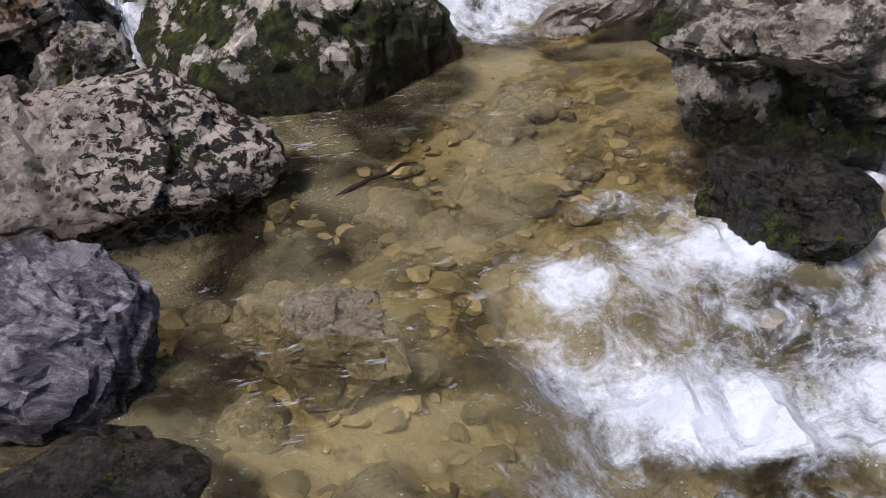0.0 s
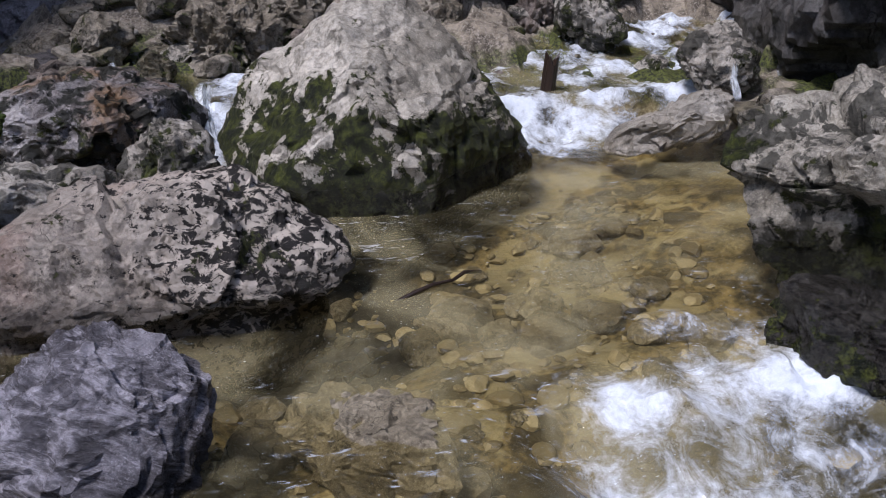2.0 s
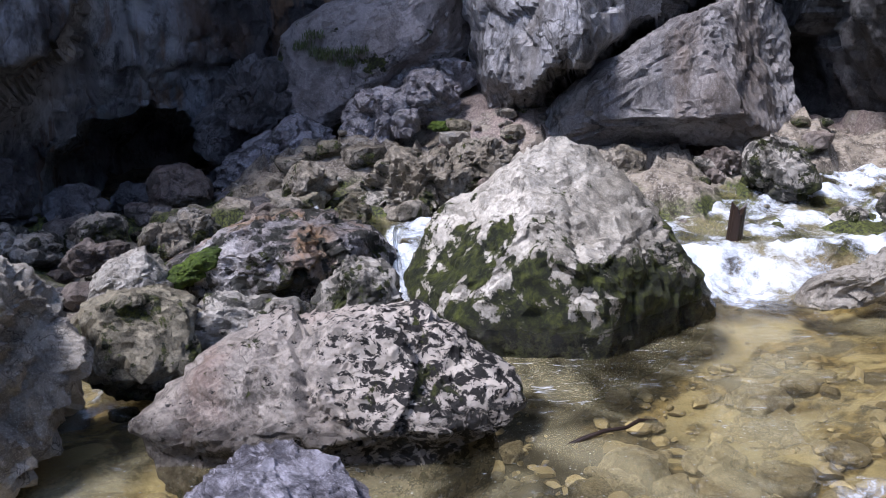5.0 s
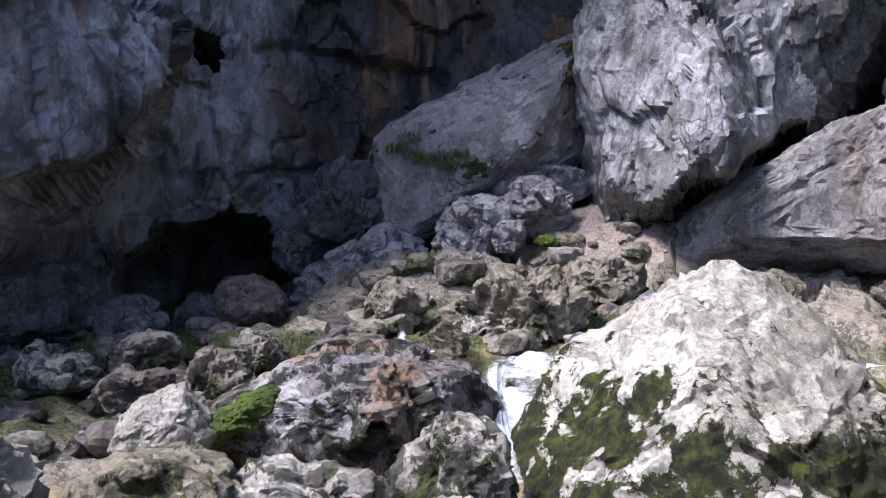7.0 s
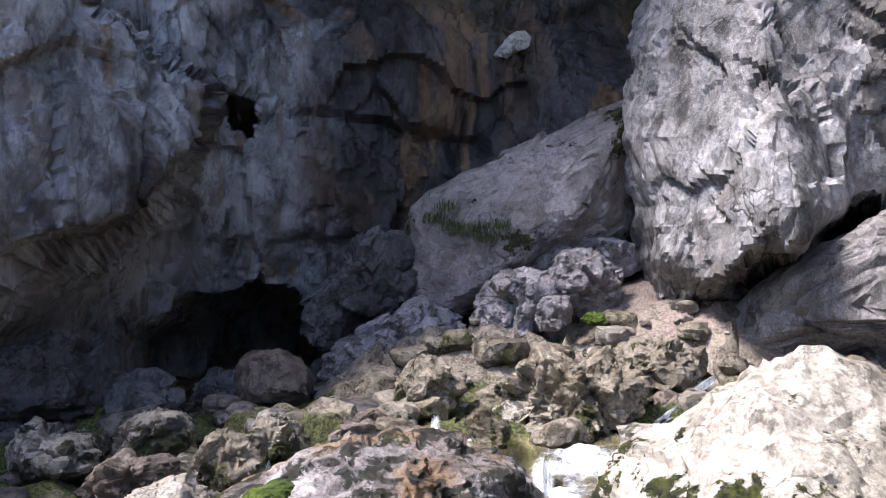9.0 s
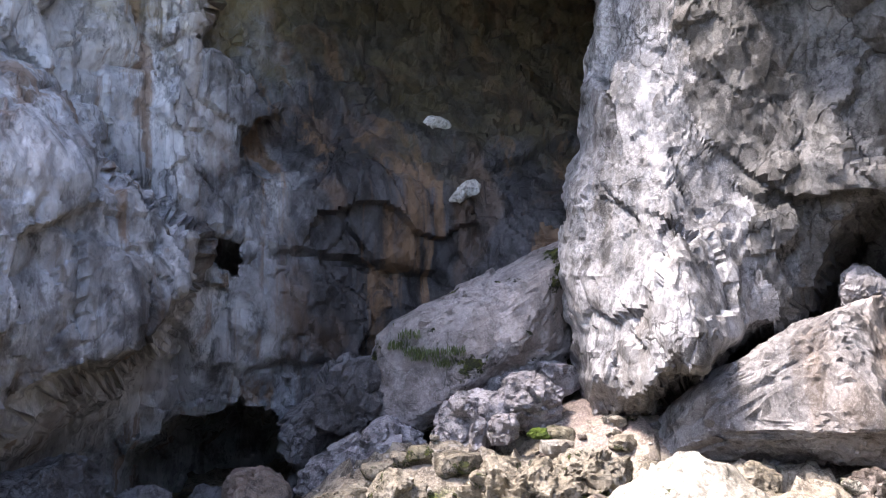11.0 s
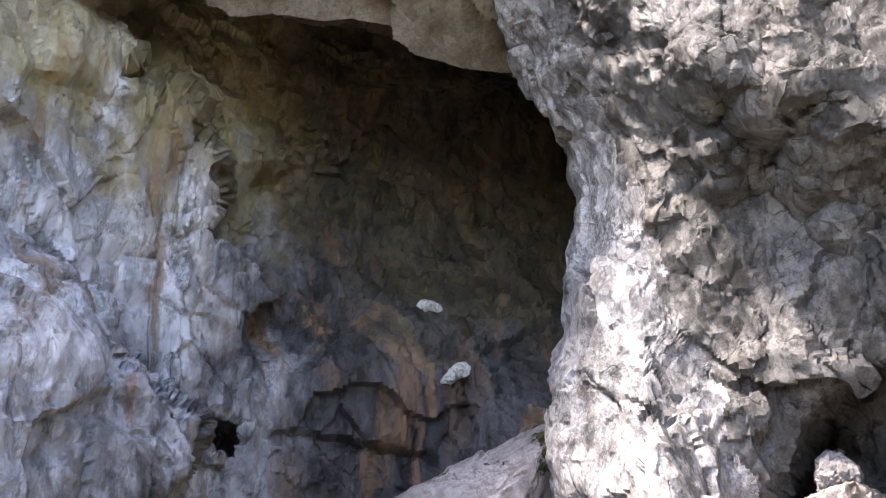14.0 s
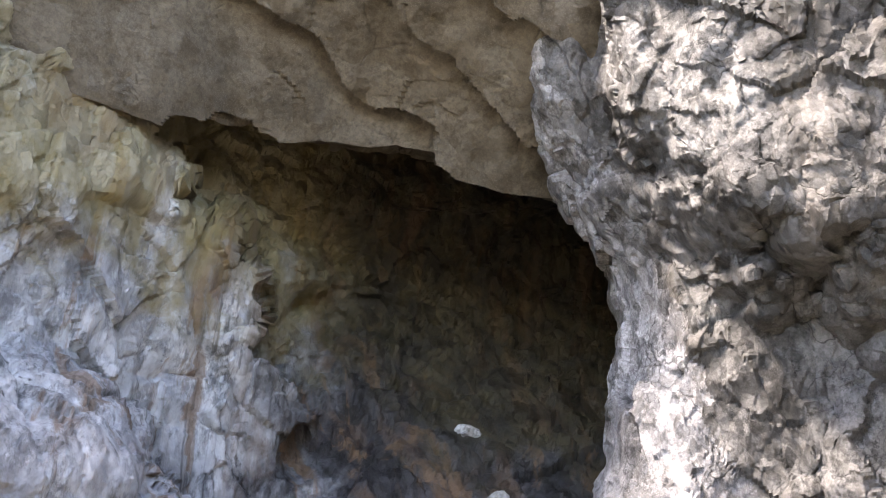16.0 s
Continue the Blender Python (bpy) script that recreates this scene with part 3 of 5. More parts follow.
# ---- ground: one sheet, stream bed, banks and the slope up into the cave ----
HEIGHTS = [(0.1, 4.75, -0.75), (-0.1, 3.15, -0.5), (0.9, 4.9, -0.5), (0.3, 3, -0.32), (1.2, 4.5, -0.36), (2.1, 5.4, -0.22), (0.4, 1.5, -0.3), (1.8, 1.5, -0.75), (-1.2, 2.4, -0.15), (-2, 4.6, -0.12),
           (-1.0, 6.9, 0.2), (2.1, 6.6, -0.2), (2.7, 7.5, 0.33), (3.5, 7.2, 0.3), (1.9, 8.5, 0.6), (0.3, 8.7, 0.58), (-1.6, 8.4, 0.42), (-3.5, 8.4, 0.28),
           (-4.6, 7, 0.3), (-4.9, 10.7, -0.4), (-1.6, 9.9, 0.9), (0.3, 10.2, 1.38), (1.5, 11, 1.5), (3.2, 9.6, 1.0), (-0.6, 12.5, 1.9), (-3.5, 11.2, 0.2),
           (-5, 2, 0.4), (-1.5, -1.5, 0.1), (3.5, -1, -0.9), (4.6, 5, 0.5), (0, -14, -1.2), (-9, 9, 0.5), (9, 9, 1.5), (0, 40, 2)]


def ground_height(x, y):
    w_sum, z_sum = 0, 0
    for a, b, c in HEIGHTS:
        w = 1 / ((x - a) ** 2 + (y - b) ** 2 + 0.15) ** 2
        w_sum, z_sum = w_sum + w, z_sum + w * c
    z = z_sum / w_sum
    p = np.stack([x, y, 0 * x], 1)
    near = step(40, 14, np.hypot(x, y - 5))
    f1, f2, own = cells(np.stack([x * 2.1, y * 2.1, 0 * x + 0.5], 1) + 0.3 * np.stack([fbm(p * 2, 2, 90), fbm(p * 2, 2, 91), 0 * x], 1), 92)
    z = z + near * step(0.1, 0.35, z) * step(1.3, 0.9, z) * 0.2 * own
    return z + near * (0.09 * fbm(p * 1.1, 3, 3) + 0.05 * fbm(p * 3.4, 4, 9, True) * step(-0.1, 0.2, z) + 0.02 * fbm(p * 8, 3, 21))


ax = np.concatenate([-np.geomspace(400, 7, 24), np.arange(-6.9, 6.9, 0.06), np.geomspace(7, 400, 24)])
ay = np.concatenate([-np.geomspace(400, 1, 26), np.arange(-0.9, 14.9, 0.06), np.geomspace(15, 400, 22)])
gx, gy = np.meshgrid(ax, ay)
gz = ground_height(gx.ravel(), gy.ravel())
idx = np.arange(gx.size).reshape(gx.shape)
quads = np.stack([idx[:-1, :-1].ravel(), idx[:-1, 1:].ravel(), idx[1:, 1:].ravel(), idx[1:, :-1].ravel()], 1)
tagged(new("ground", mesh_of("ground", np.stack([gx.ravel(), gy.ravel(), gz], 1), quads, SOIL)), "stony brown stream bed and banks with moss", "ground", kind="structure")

# ---- water: pool, upper basin, side fall and the rapid that leaves the pool ----
wx, wy = np.meshgrid(np.arange(-4.2, 5.2, 0.035), np.arange(-1.5, 9.6, 0.035))
fx, fy = wx.ravel(), wy.ravel()
right = step(-0.2, 0.6, fx)
level = right * (0.3 * step(6.25, 6.75, fy) + 0.32 * step(7.1, 8.7, fy)) + (1 - right) * (0.36 * step(5.95, 6.6, fy) + 0.1 * step(6.9, 8.2, fy) - 0.5 * step(-2.0, -2.5, fx) * step(5.2, 6, fy))
spill = step(0.5, 1.05, fx + 0.12 * np.sin(fy * 5)) * step(2.95, 2.05, fy + 0.1 * np.sin(fx * 6))
level = level - 0.34 * spill - 0.25 * step(1.6, -1.0, fy) * step(0.6, 1.4, fx)
wp = np.stack([fx, fy, 0 * fx], 1)
patch = fbm(np.stack([fx * 1.5 + fy * 0.6, fy * 2.2, 0 * fx], 1), 4, 55)
foam = np.clip(spill * (0.78 + 0.6 * patch), 0, 1.1)
veil = fbm(np.stack([fx * 3 + fy, fy * 3.6, 0 * fx + 4], 1), 4, 57)
crest = 2.72 - 0.03 * (fx - 1.7) + 0.07 * np.sin(fx * 4.1)
foam = np.maximum(foam, (0.95 + 0.5 * veil) * step(0.85, 1.25, fx) * np.exp(-((fy - crest) / 0.22) ** 2))
foam = np.maximum(foam, (0.46 + 0.35 * veil) * step(1.1, 1.7, fx) * np.exp(-((fy - 3.2) / 0.4) ** 2))
foam = np.maximum(foam, (1.05 + 0.4 * veil) * step(0.9, 1.3, fx) * np.exp(-((fy - 1.98 + 0.25 * (fx - 1.6)) / 0.2) ** 2))
foam = foam * (1 - 0.62 * np.exp(-(((fx - 2.05) / 0.5) ** 2 + ((fy - 2.3 + 0.3 * (fx - 2.05)) / 0.2) ** 2)))
foam = foam * (1 - 0.55 * np.exp(-(((fx - 1.15) / 0.2) ** 2 + ((fy - 1.85) / 0.16) ** 2)))
foam = foam * (1 - 0.55 * np.exp(-(((fx - 1.55) / 0.28) ** 2 + ((fy - 1.74) / 0.12) ** 2)))
foam = np.maximum(foam, (0.86 + 0.6 * veil) * np.exp(-(((fx - 1.85) / 0.62) ** 2 + ((fy - 6.5) / 0.45) ** 2)))
foam = np.maximum(foam, (0.75 + 0.4 * veil) * np.exp(-(((fx - 2.9) / 0.8) ** 2 + ((fy - 6.75) / 0.28) ** 2)))
foam = np.maximum(foam, 0.8 * np.exp(-(((fx - 1.45) / 0.28) ** 2 + ((fy - 7.7) / 0.7) ** 2)))
foam = np.maximum(foam, 0.6 * step(6.8, 7.2, fy) * step(0.6, 1.2, fx) * (0.8 + 0.9 * veil))
foam = np.maximum(foam, 1.1 * np.exp(-(((fx + 0.78) / 0.2) ** 2 + ((fy - 6.35) / 0.55) ** 2)))
foam = np.maximum(foam, 0.8 * np.exp(-(((fx + 0.6) / 0.3) ** 2 + ((fy - 7.3) / 0.4) ** 2)))
foam = np.maximum(foam, 0.8 * np.exp(-(((fx + 1.6) / 0.25) ** 2 + ((fy - 7.55) / 0.2) ** 2)))
foam = np.maximum(foam, 0.75 * np.exp(-(((fx + 2.2) / 0.15) ** 2 + ((fy - 4.35) / 0.3) ** 2)))
rough_water = np.clip(foam, 0, 1)
level = level + 0.006 * fbm(wp * 3.5, 3, 50) + rough_water * (0.06 * fbm(wp * 2.6, 4, 60, True) + 0.02 * fbm(wp * 8, 4, 70, True))
idx = np.arange(wx.size).reshape(wx.shape)
quads = np.stack([idx[:-1, :-1].ravel(), idx[:-1, 1:].ravel(), idx[1:, 1:].ravel(), idx[1:, :-1].ravel()], 1)
wet_here = level[quads].max(1) > ground_height(fx, fy)[quads].min(1) - 0.03
me = mesh_of("water", np.stack([fx, fy, level], 1), quads[wet_here], WATER)
att = me.attributes.new("foam", "FLOAT", "POINT")
att.data.foreach_set("value", foam.astype(np.float32))
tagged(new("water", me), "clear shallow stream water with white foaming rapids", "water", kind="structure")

# ---- cave walls ----
def wall_grid(plan, count, low, high, rows, lean, open_end=None):
    line = along(plan, count)
    tang = np.gradient(line, axis=0)
    norm = np.stack([tang[:, 1], -tang[:, 0]], 1)
    norm /= np.linalg.norm(norm, axis=1)[:, None]
    z = np.linspace(low, high, rows)
    g = np.zeros((rows, count, 3))
    g[:, :, 0] = line[None, :, 0] + norm[None, :, 0] * lean(z)[:, None]
    g[:, :, 1] = line[None, :, 1] + norm[None, :, 1] * lean(z)[:, None]
    g[:, :, 2] = z[:, None]
    if open_end:
        g[:, :, 2] = low + (z[:, None] - low) * (open_end + (1 - open_end) * step(1.5, 5.5, line[:, 1]))[None]
    n3 = np.zeros_like(g)
    n3[:, :, :2] = norm[None]
    return g, n3


def joints(p, sets, amp, seed):
    """Steps and open cracks along sets of nearly flat parting planes: (normal, spacing)."""
    push = 0
    for k, (normal, gap) in enumerate(sets):
        n = np.array(normal) / np.linalg.norm(normal)
        q = p - np.outer(p @ n, n)
        u = (p @ n) / gap + 0.22 * fbm(q * 0.55, 3, seed + 9 * k) + 40
        cell = np.floor(u)
        f = u - cell
        i = cell.astype(np.int64)
        part = 0.65 + 0.7 * smooth_noise(q * 0.6 + 9 * k, seed + 5 * k)
        own = lattice(i, 0 * i, 0 * i, seed + k) - 0.5
        before = lattice(i - 1, 0 * i, 0 * i, seed + k) - 0.5
        blend = step(0, 0.14 / gap, f)
        push = push + amp * 1.5 * part * (before * (1 - blend) + own * blend)
        push = push - 0.3 * amp * np.exp(-(np.minimum(f, 1 - f) * gap / 0.055) ** 2) * part
    return push


def weather(g, n3, seed, big=0.35, block=0.2, fine=0.022, sets=(), amp=0.0):
    p = g.reshape(-1, 3)
    warp = np.stack([fbm(p * 0.7, 3, seed + k) for k in (1, 2, 3)], 1)
    f1, f2, own = cells(p * 0.55 + 0.2 * warp, seed + 4)
    g1, g2, own2 = cells((p + 0.4 * p[:, [2, 0, 1]]) * 1.3 * (1, 1, 0.6) + 0.2 * warp, seed + 5)
    h1, h2, own3 = cells(p * 3.9 * (1, 1, 0.8) + 0.2 * warp, seed + 6)
    push = big * fbm(p * 0.35, 4, seed) + block * 2.0 * own - block * 0.12 * np.clip(1 - (f2 - f1) / 0.05, 0, 1)
    push += block * 0.9 * own2 - block * 0.25 * np.clip(1 - (g2 - g1) / 0.07, 0, 1) + block * 0.38 * own3
    push += fine * fbm(p * 2.6, 5, seed + 8, True, 0.6)
    if sets:
        push = push + joints(p, sets, amp, seed + 60)
    return g + n3 * push.reshape(g.shape[:2])[:, :, None]


def facing(g):
    """Unit normals of a grid of points, turned to the middle of the gorge."""
    n = np.cross(np.gradient(g, axis=1), np.gradient(g, axis=0))
    n /= np.maximum(np.linalg.norm(n, axis=2), 1e-6)[:, :, None]
    to = np.array([0, 0, 2.0]) - g
    return n if np.median((n * to).sum(2)) > 0 else -n


def polar(az, reach, rise):
    """Points seen from the middle of the gorge: bearing in degrees, level distance, and rise for each metre of it."""
    a = np.radians(az)
    return np.stack([np.sin(a) * reach, np.cos(a) * reach, 1.85 + rise * reach], -1)


def ragged(az, rise, scale, seed):
    p = np.stack([az.ravel() * 0.17, rise.ravel() * 10, 0 * az.ravel()], 1)
    return fbm(p * scale, 4, seed).reshape(az.shape)


# the cave wall: one face from the daylit cliff round to the back of the cave, with a swelling foot, a recess under the roof and two holes
az, e = np.meshgrid(np.linspace(-64, 15, 470), np.linspace(-0.24, 0.98, 330))
r = np.interp(az, (-64, -50, -42, -36, -31, -27, -22, -15, -8, 0, 15), (7.6, 8.5, 9.3, 10.0, 10.6, 11.05, 11.4, 11.8, 12.4, 13.3, 14.6))
r = r + 0.5 * step(0.1, -0.1, e) * step(-29, -25, az) + 1.6 * np.maximum(0, e - 0.55)
rim = np.interp(e, (0.2, 0.249, 0.318, 0.39, 0.474, 0.523, 0.6, 0.7), (-19.5, -21, -22.8, -24.6, -26, -27.4, -33, -39)) + 2.2 * ragged(az, e, 1.6, 31)
r = r + 1.15 * step(-0.3, 0.9, az - rim) * step(0.2, 0.33, e) + 1.3 * step(0.0, 9.0, az - rim) * step(0.26, 0.45, e) * step(0.68, 0.5, e) + 0.5 * step(0.6, 0.69, e) * step(-40, -30, az)
edge = np.interp(e, (-0.24, -0.12, -0.056, 0.032, 0.1, 0.152, 0.176, 0.26, 0.3, 0.33), (-38, -36, -32.5, -27.2, -25.5, -26, -28.4, -31, -34, -37)) + 1.2 * ragged(az, e, 1.3, 33)
r = r - (1.3 + 0.8 * step(0.3, 0.0, e)) * step(0.5, -1.1 - 2.5 * step(0.06, -0.04, e), az - edge) * step(0.36, 0.2, e) + 0.35 * step(-0.02, -0.12, e) * step(-27, -32, az)
foot = np.interp(az, (-14, -8.6, -0.9, 15), (0.04, 0.128, 0.237, 0.4))
r = r - np.clip((foot - e) * 9, 0, 0.7) * step(-13, -9, az)
arch = np.interp(az, (-33, -31.5, -27, -22.6, -20.4, -19.0, -18.4), (-0.3, -0.125, -0.075, -0.03, -0.05, -0.115, -0.3)) + 0.01 * ragged(az, e, 2, 35)
r = r + 3.6 * step(-0.004, 0.012, arch - e)
hole = np.hypot((az + 24.3) / 1.6, (e - 0.148 + 0.008 * (az + 24.3)) / 0.022) + 0.6 * ragged(az, e, 3, 36)
r = r + 1.1 * step(1.05, 0.7, hole)
WALL_FACE = polar(az, r, e)
WALL_FACE = weather(WALL_FACE, facing(WALL_FACE), 100, 0.2, 0.1, 0.02, (((0.8, 0.6, 0.15), 1.25), ((0.22, -0.1, 1.0), 1.5), ((0.6, 0.2, -0.75), 1.9)), 0.14)
solid_sheet("wall_cave", WALL_FACE, (-0.5, 3.9, 0), WALL, "fractured limestone cave wall, rust-streaked, pale outside and dark within partly as painted light", "cave wall")


def on_face(face, bearing, rise, out=0.0):
    """The point of a rock face at this bearing and rise, a little before it."""
    d = face.reshape(-1, 3)
    flat = np.hypot(d[:, 0], d[:, 1])
    miss = np.abs(np.degrees(np.arctan2(d[:, 0], d[:, 1])) - bearing) + 60 * np.abs((d[:, 2] - 1.85) / flat - rise) + 0.02 * flat
    x, y, z = d[int(np.argmin(miss))]
    k = 1 - out / math.hypot(x, y)
    return float(x) * k, float(y) * k, float(z)


g, n3 = wall_grid([(-14, -9), (-13.5, -2), (-11, 2.2), (-7.4, 3.2), (-7.4, 4.4)], 160, -1.0, 6, 110, lambda z: -0.2 + 0.02 * np.maximum(z - 1, 0) ** 1.3)
g = weather(g, n3, 200, 0.35, 0.12, 0.02)
solid_sheet("wall_left", g, (-2.5, 0.5, 0), CLIFF, "pale blue-grey weathered limestone cliff", "cliff")

g, n3 = wall_grid([(3.0, 16), (3.3, 12.5), (3.9, 10), (4.5, 7.5), (4.7, 5.5), (5.2, 3), (6, 0), (7.5, -9)], 280, -1.2, 13, 230, lambda z: 0.1 * np.maximum(z - 2.5, 0), 0.45)
g = weather(g, n3, 300, 0.4, 0.18, 0.04)
solid_sheet("wall_right", g, (3.0, 0, 0), NOSE, "rough brown-grey limestone cliff leaning over the stream", "cliff")

# Unseen wall added behind to block low sky and deepen the shade
g, n3 = wall_grid([(9.5, -7.5), (5, -8.6), (0, -9), (-5, -8.4), (-12, -7)], 120, -2.0, 6.5, 90, lambda z: 0.05 * z)
g = weather(g, n3, 250, 0.5, 0.2, 0.03)
solid_sheet("wall_behind", g, (0, -2.5, 0), CLIFF, "added unseen grey limestone wall of the gorge, blocking low sky", "cliff")

# ceiling: its front lip lies before the back wall and it climbs towards the daylight
u, v = np.meshgrid(np.linspace(0, 1, 240), np.concatenate([np.linspace(-1, -0.02, 40), np.linspace(0, 1, 150)]))
lip = np.array([(-10, 3.5, 8.0), (-6.6, 6.4, 8.3), (-5.1, 9.3, 9.3), (-3, 10.6, 9.65), (-0.5, 11.6, 8.75), (3, 12.5, 7.7)])
us = np.linspace(0, 1, len(lip))
g = np.stack([np.interp(u, us, lip[:, k]) for k in range(3)], -1)
reach = 1.3 + 1.8 * step(0.2, 0.5, u)
back = np.maximum(0, -v)
v = np.maximum(0, v)
g[:, :, 1] += 4.5 * back - reach * v
g[:, :, 2] += 0.68 * reach * v + 0.4 * step(0, 0.1, back) + 2.2 * back
ledge = (0.77 * g[:, :, 0] - 0.64 * g[:, :, 1] + 8.6) / 1.15
ledge = ledge + 0.25 * fbm(g.reshape(-1, 3) * 0.9, 3, 410).reshape(ledge.shape)
g[:, :, 2] += 0.34 * (ledge - np.floor(ledge)) ** 1.5
n3 = np.zeros_like(g)
n3[:, :, 1], n3[:, :, 2] = -0.5, -0.86
g = weather(g, n3, 400, 0.3, 0.035, 0.012)
solid_sheet("ceiling", g[::-1], (0, 4.0, 3.0), ROOF, "smooth tan rock ceiling of the cave mouth", "ceiling")

# ---- rock masses of the cave mouth ----
# the pillar and the nose that leans over it: one rock face, curled back at its edge, undercut at its foot
u, e = np.meshgrid(np.linspace(0, 1, 400), np.linspace(-0.16, 1.35, 360))
left = np.interp(e, (-0.16, 0.006, 0.094, 0.195, 0.25, 0.352, 0.43, 0.486, 0.6, 0.7, 0.79, 1.0, 1.35), (-1.0, -0.9, -1.5, -2.2, -0.4, -0.5, 0.4, 0.3, -1.7, -3.3, -4.8, -8, -12))
left = left + 0.3 * ragged(0 * u, e, 2.2, 41)
turn = np.radians(np.clip(u / 0.13, 0, 1) * 90)
az = np.where(u < 0.13, left + 3.0 * (1 - np.sin(turn)), left + (40 - left) * np.clip((u - 0.13) / 0.87, 0, 1) ** 1.25)
r = np.interp(az, (-12, 0, 5, 10, 18, 28, 40), (10.5, 10.0, 9.6, 9.45, 9.55, 9.9, 10.2)) 
lean_back = np.interp(e, (-0.16, 0.03, 0.25, 0.45, 0.58, 0.8, 1.35), (-0.5, -0.8, 0.1, 0.4, 0.3, -0.7, -1.0))
lean_out = np.interp(e, (-0.16, 0.05, 0.25, 0.45, 0.8, 1.35), (1.0, 0.8, 0.3, 0.0, 0.2, 0.2))
share = step(4.5, 9.0, az - 8 * (0.2 - e))
r = r + lean_back * (1 - share) + lean_out * share
r = r + 0.7 * np.exp(-np.maximum(az - left, 0) / 1.3) + 3.0 * np.cos(turn)
wave = 0.03 * ragged(az, e, 1.5, 43)
brow = np.interp(az, (-12, 0.5, 6.4, 8.3, 11.5, 15.7, 18.9, 40), (1.0, 0.807, 0.74, 0.66, 0.6, 0.56, 0.5, 0.4)) + wave
throat = np.interp(az, (-12, 1.4, 4.4, 7.7, 11.0, 13.1, 18.3, 40), (0.92, 0.726, 0.604, 0.476, 0.406, 0.43, 0.378, 0.22)) + wave
jut = np.clip((e - throat) / (brow - throat), 0, 1) * 1.4 + np.clip((e - brow) * 1.3, 0, 2.0)
r = r - jut * step(0.5, 4.0, az)
sole = np.interp(az, (-12, 2.0, 3.6, 7.5, 13.3, 15.5, 19, 23, 40), (-0.02, -0.025, -0.015, 0.029, 0.08, 0.16, 0.2, 0.16, 0.2)) + 0.012 * ragged(az, e, 3, 45)
r = r + (0.9 + 1.1 * step(2, 6, az)) * step(0.0, 0.05, sole - e) - 0.25 * step(0.12, 0.03, np.abs(e - sole - 0.05)) * step(2, 5, az)
g = polar(az, r, e)
g = weather(g, facing(g), 300, 0.16, 0.085, 0.016, (((0.8, 0.15, 0.6), 0.9), ((0.55, 0.1, -0.8), 1.5), ((0.9, 0.45, 0.05), 1.3)), 0.075)
cliff = solid_sheet("cliff_pillar", g, (1.2, 3.0, 0), PILLAR, "pale grey fractured rock pillar under an overhanging rough brown-grey nose", "cliff")
cliff.data.materials.append(NOSE)
# Right of the pale strip: browner rock, also coloured darker for the overhang's shade
brown = (az + 16 * (e - 0.2) + 1.5 * ragged(az, e, 1.4, 47) > 8.3)[:-1, :-1].ravel()
side = np.zeros(len(cliff.data.polygons), dtype=np.int32)
side[:brown.size] = brown
cliff.data.polygons.foreach_set("material_index", side)

boulder((-1.2, 11.4, 2.29), 7.3, (1.5, 1.59, 1.77, 1.95, 1.23, 0.94, 0.8, 0.74, 0.74, 0.79, 0.92, 1.15, 1.54, 1.78, 1.93, 1.79, 1.22, 0.7, 0.64, 0.63, 0.67, 0.78, 1.04, 1.52), 1.1, 13, RAMP, "smooth grey-brown sloping rock ramp with grass tufts", "rock_ramp", "cliff rocks", 0.2, level=6, cuts=6, lump=0.03, ridge=0.02, crack=0.02, fine=0.015)
boulder((2.24, 9.34, 1.53), -12.9, (1.36, 1.29, 1.25, 1.22, 1.09, 0.93, 0.8, 0.74, 0.72, 0.75, 0.85, 1.02, 1.36, 1.99, 1.28, 0.94, 0.79, 0.7, 0.66, 0.67, 0.74, 0.88, 1.12, 1.46), 1.2, 14, SLAB, "large streaked tan and grey rock slab beside the path", "rock_slab", "cliff rocks", 0.3, level=6, cuts=16, lump=0.04, ridge=0.012, crack=0.035, crack_size=0.8, small=0.4, fine=0.02)
boulder((-2.82, 10.53, 0.77), 14.8, (0.66, 0.8, 0.81, 0.5, 0.34, 0.29, 0.3, 0.36, 0.59, 0.89, 0.64, 0.46, 0.37, 0.35, 0.39, 0.45), 0.7, 15, LILAC, "long grey rock outcrop sloping towards the cave hole", "rock_outcrop", "cliff rocks", 0.0, level=6, strata=0.2)
boulder((-3.24, 10.95, 1.36), 16.7, (0.55, 0.59, 0.78, 0.69, 0.52, 0.4, 0.37, 0.38, 0.46, 0.72, 0.78, 0.64, 0.5, 0.41, 0.39, 0.44), 0.7, 16, SHADE, "grey cracked rock block by the cave hole, coloured dark for shade", "rock_block", "cliff rocks", 0.0, level=6, crack=0.06, crack_size=0.6)

# ---- boulders in and beside the stream ----
boulder((0.45, 5.88, 0.28), -4.4, (0.99, 0.85, 0.77, 0.88, 0.97, 0.86, 0.86, 0.98, 1.09, 1.07, 0.86, 0.76, 0.72, 0.78, 0.97, 1.21), 0.95, 21, BIG, "huge pale limestone boulder with dark green moss low down", level=6, cuts=10, lump=0.05, ridge=0.03, crack=0.018, crack_size=0.6, fine=0.014)
boulder((-0.80, 3.87, 0.04), 11.6, (0.92, 0.87, 0.7, 0.6, 0.54, 0.54, 0.63, 0.8, 1.04, 0.89, 0.63, 0.5, 0.47, 0.51, 0.64, 0.99), 0.75, 22, FLAT, "low pitted brownish limestone boulder at the pool", level=6, cuts=8, lump=0.06, ridge=0.03, crack=0.025, crack_size=0.4, fine=0.014, undercut=0.35, cut_at=0.12)
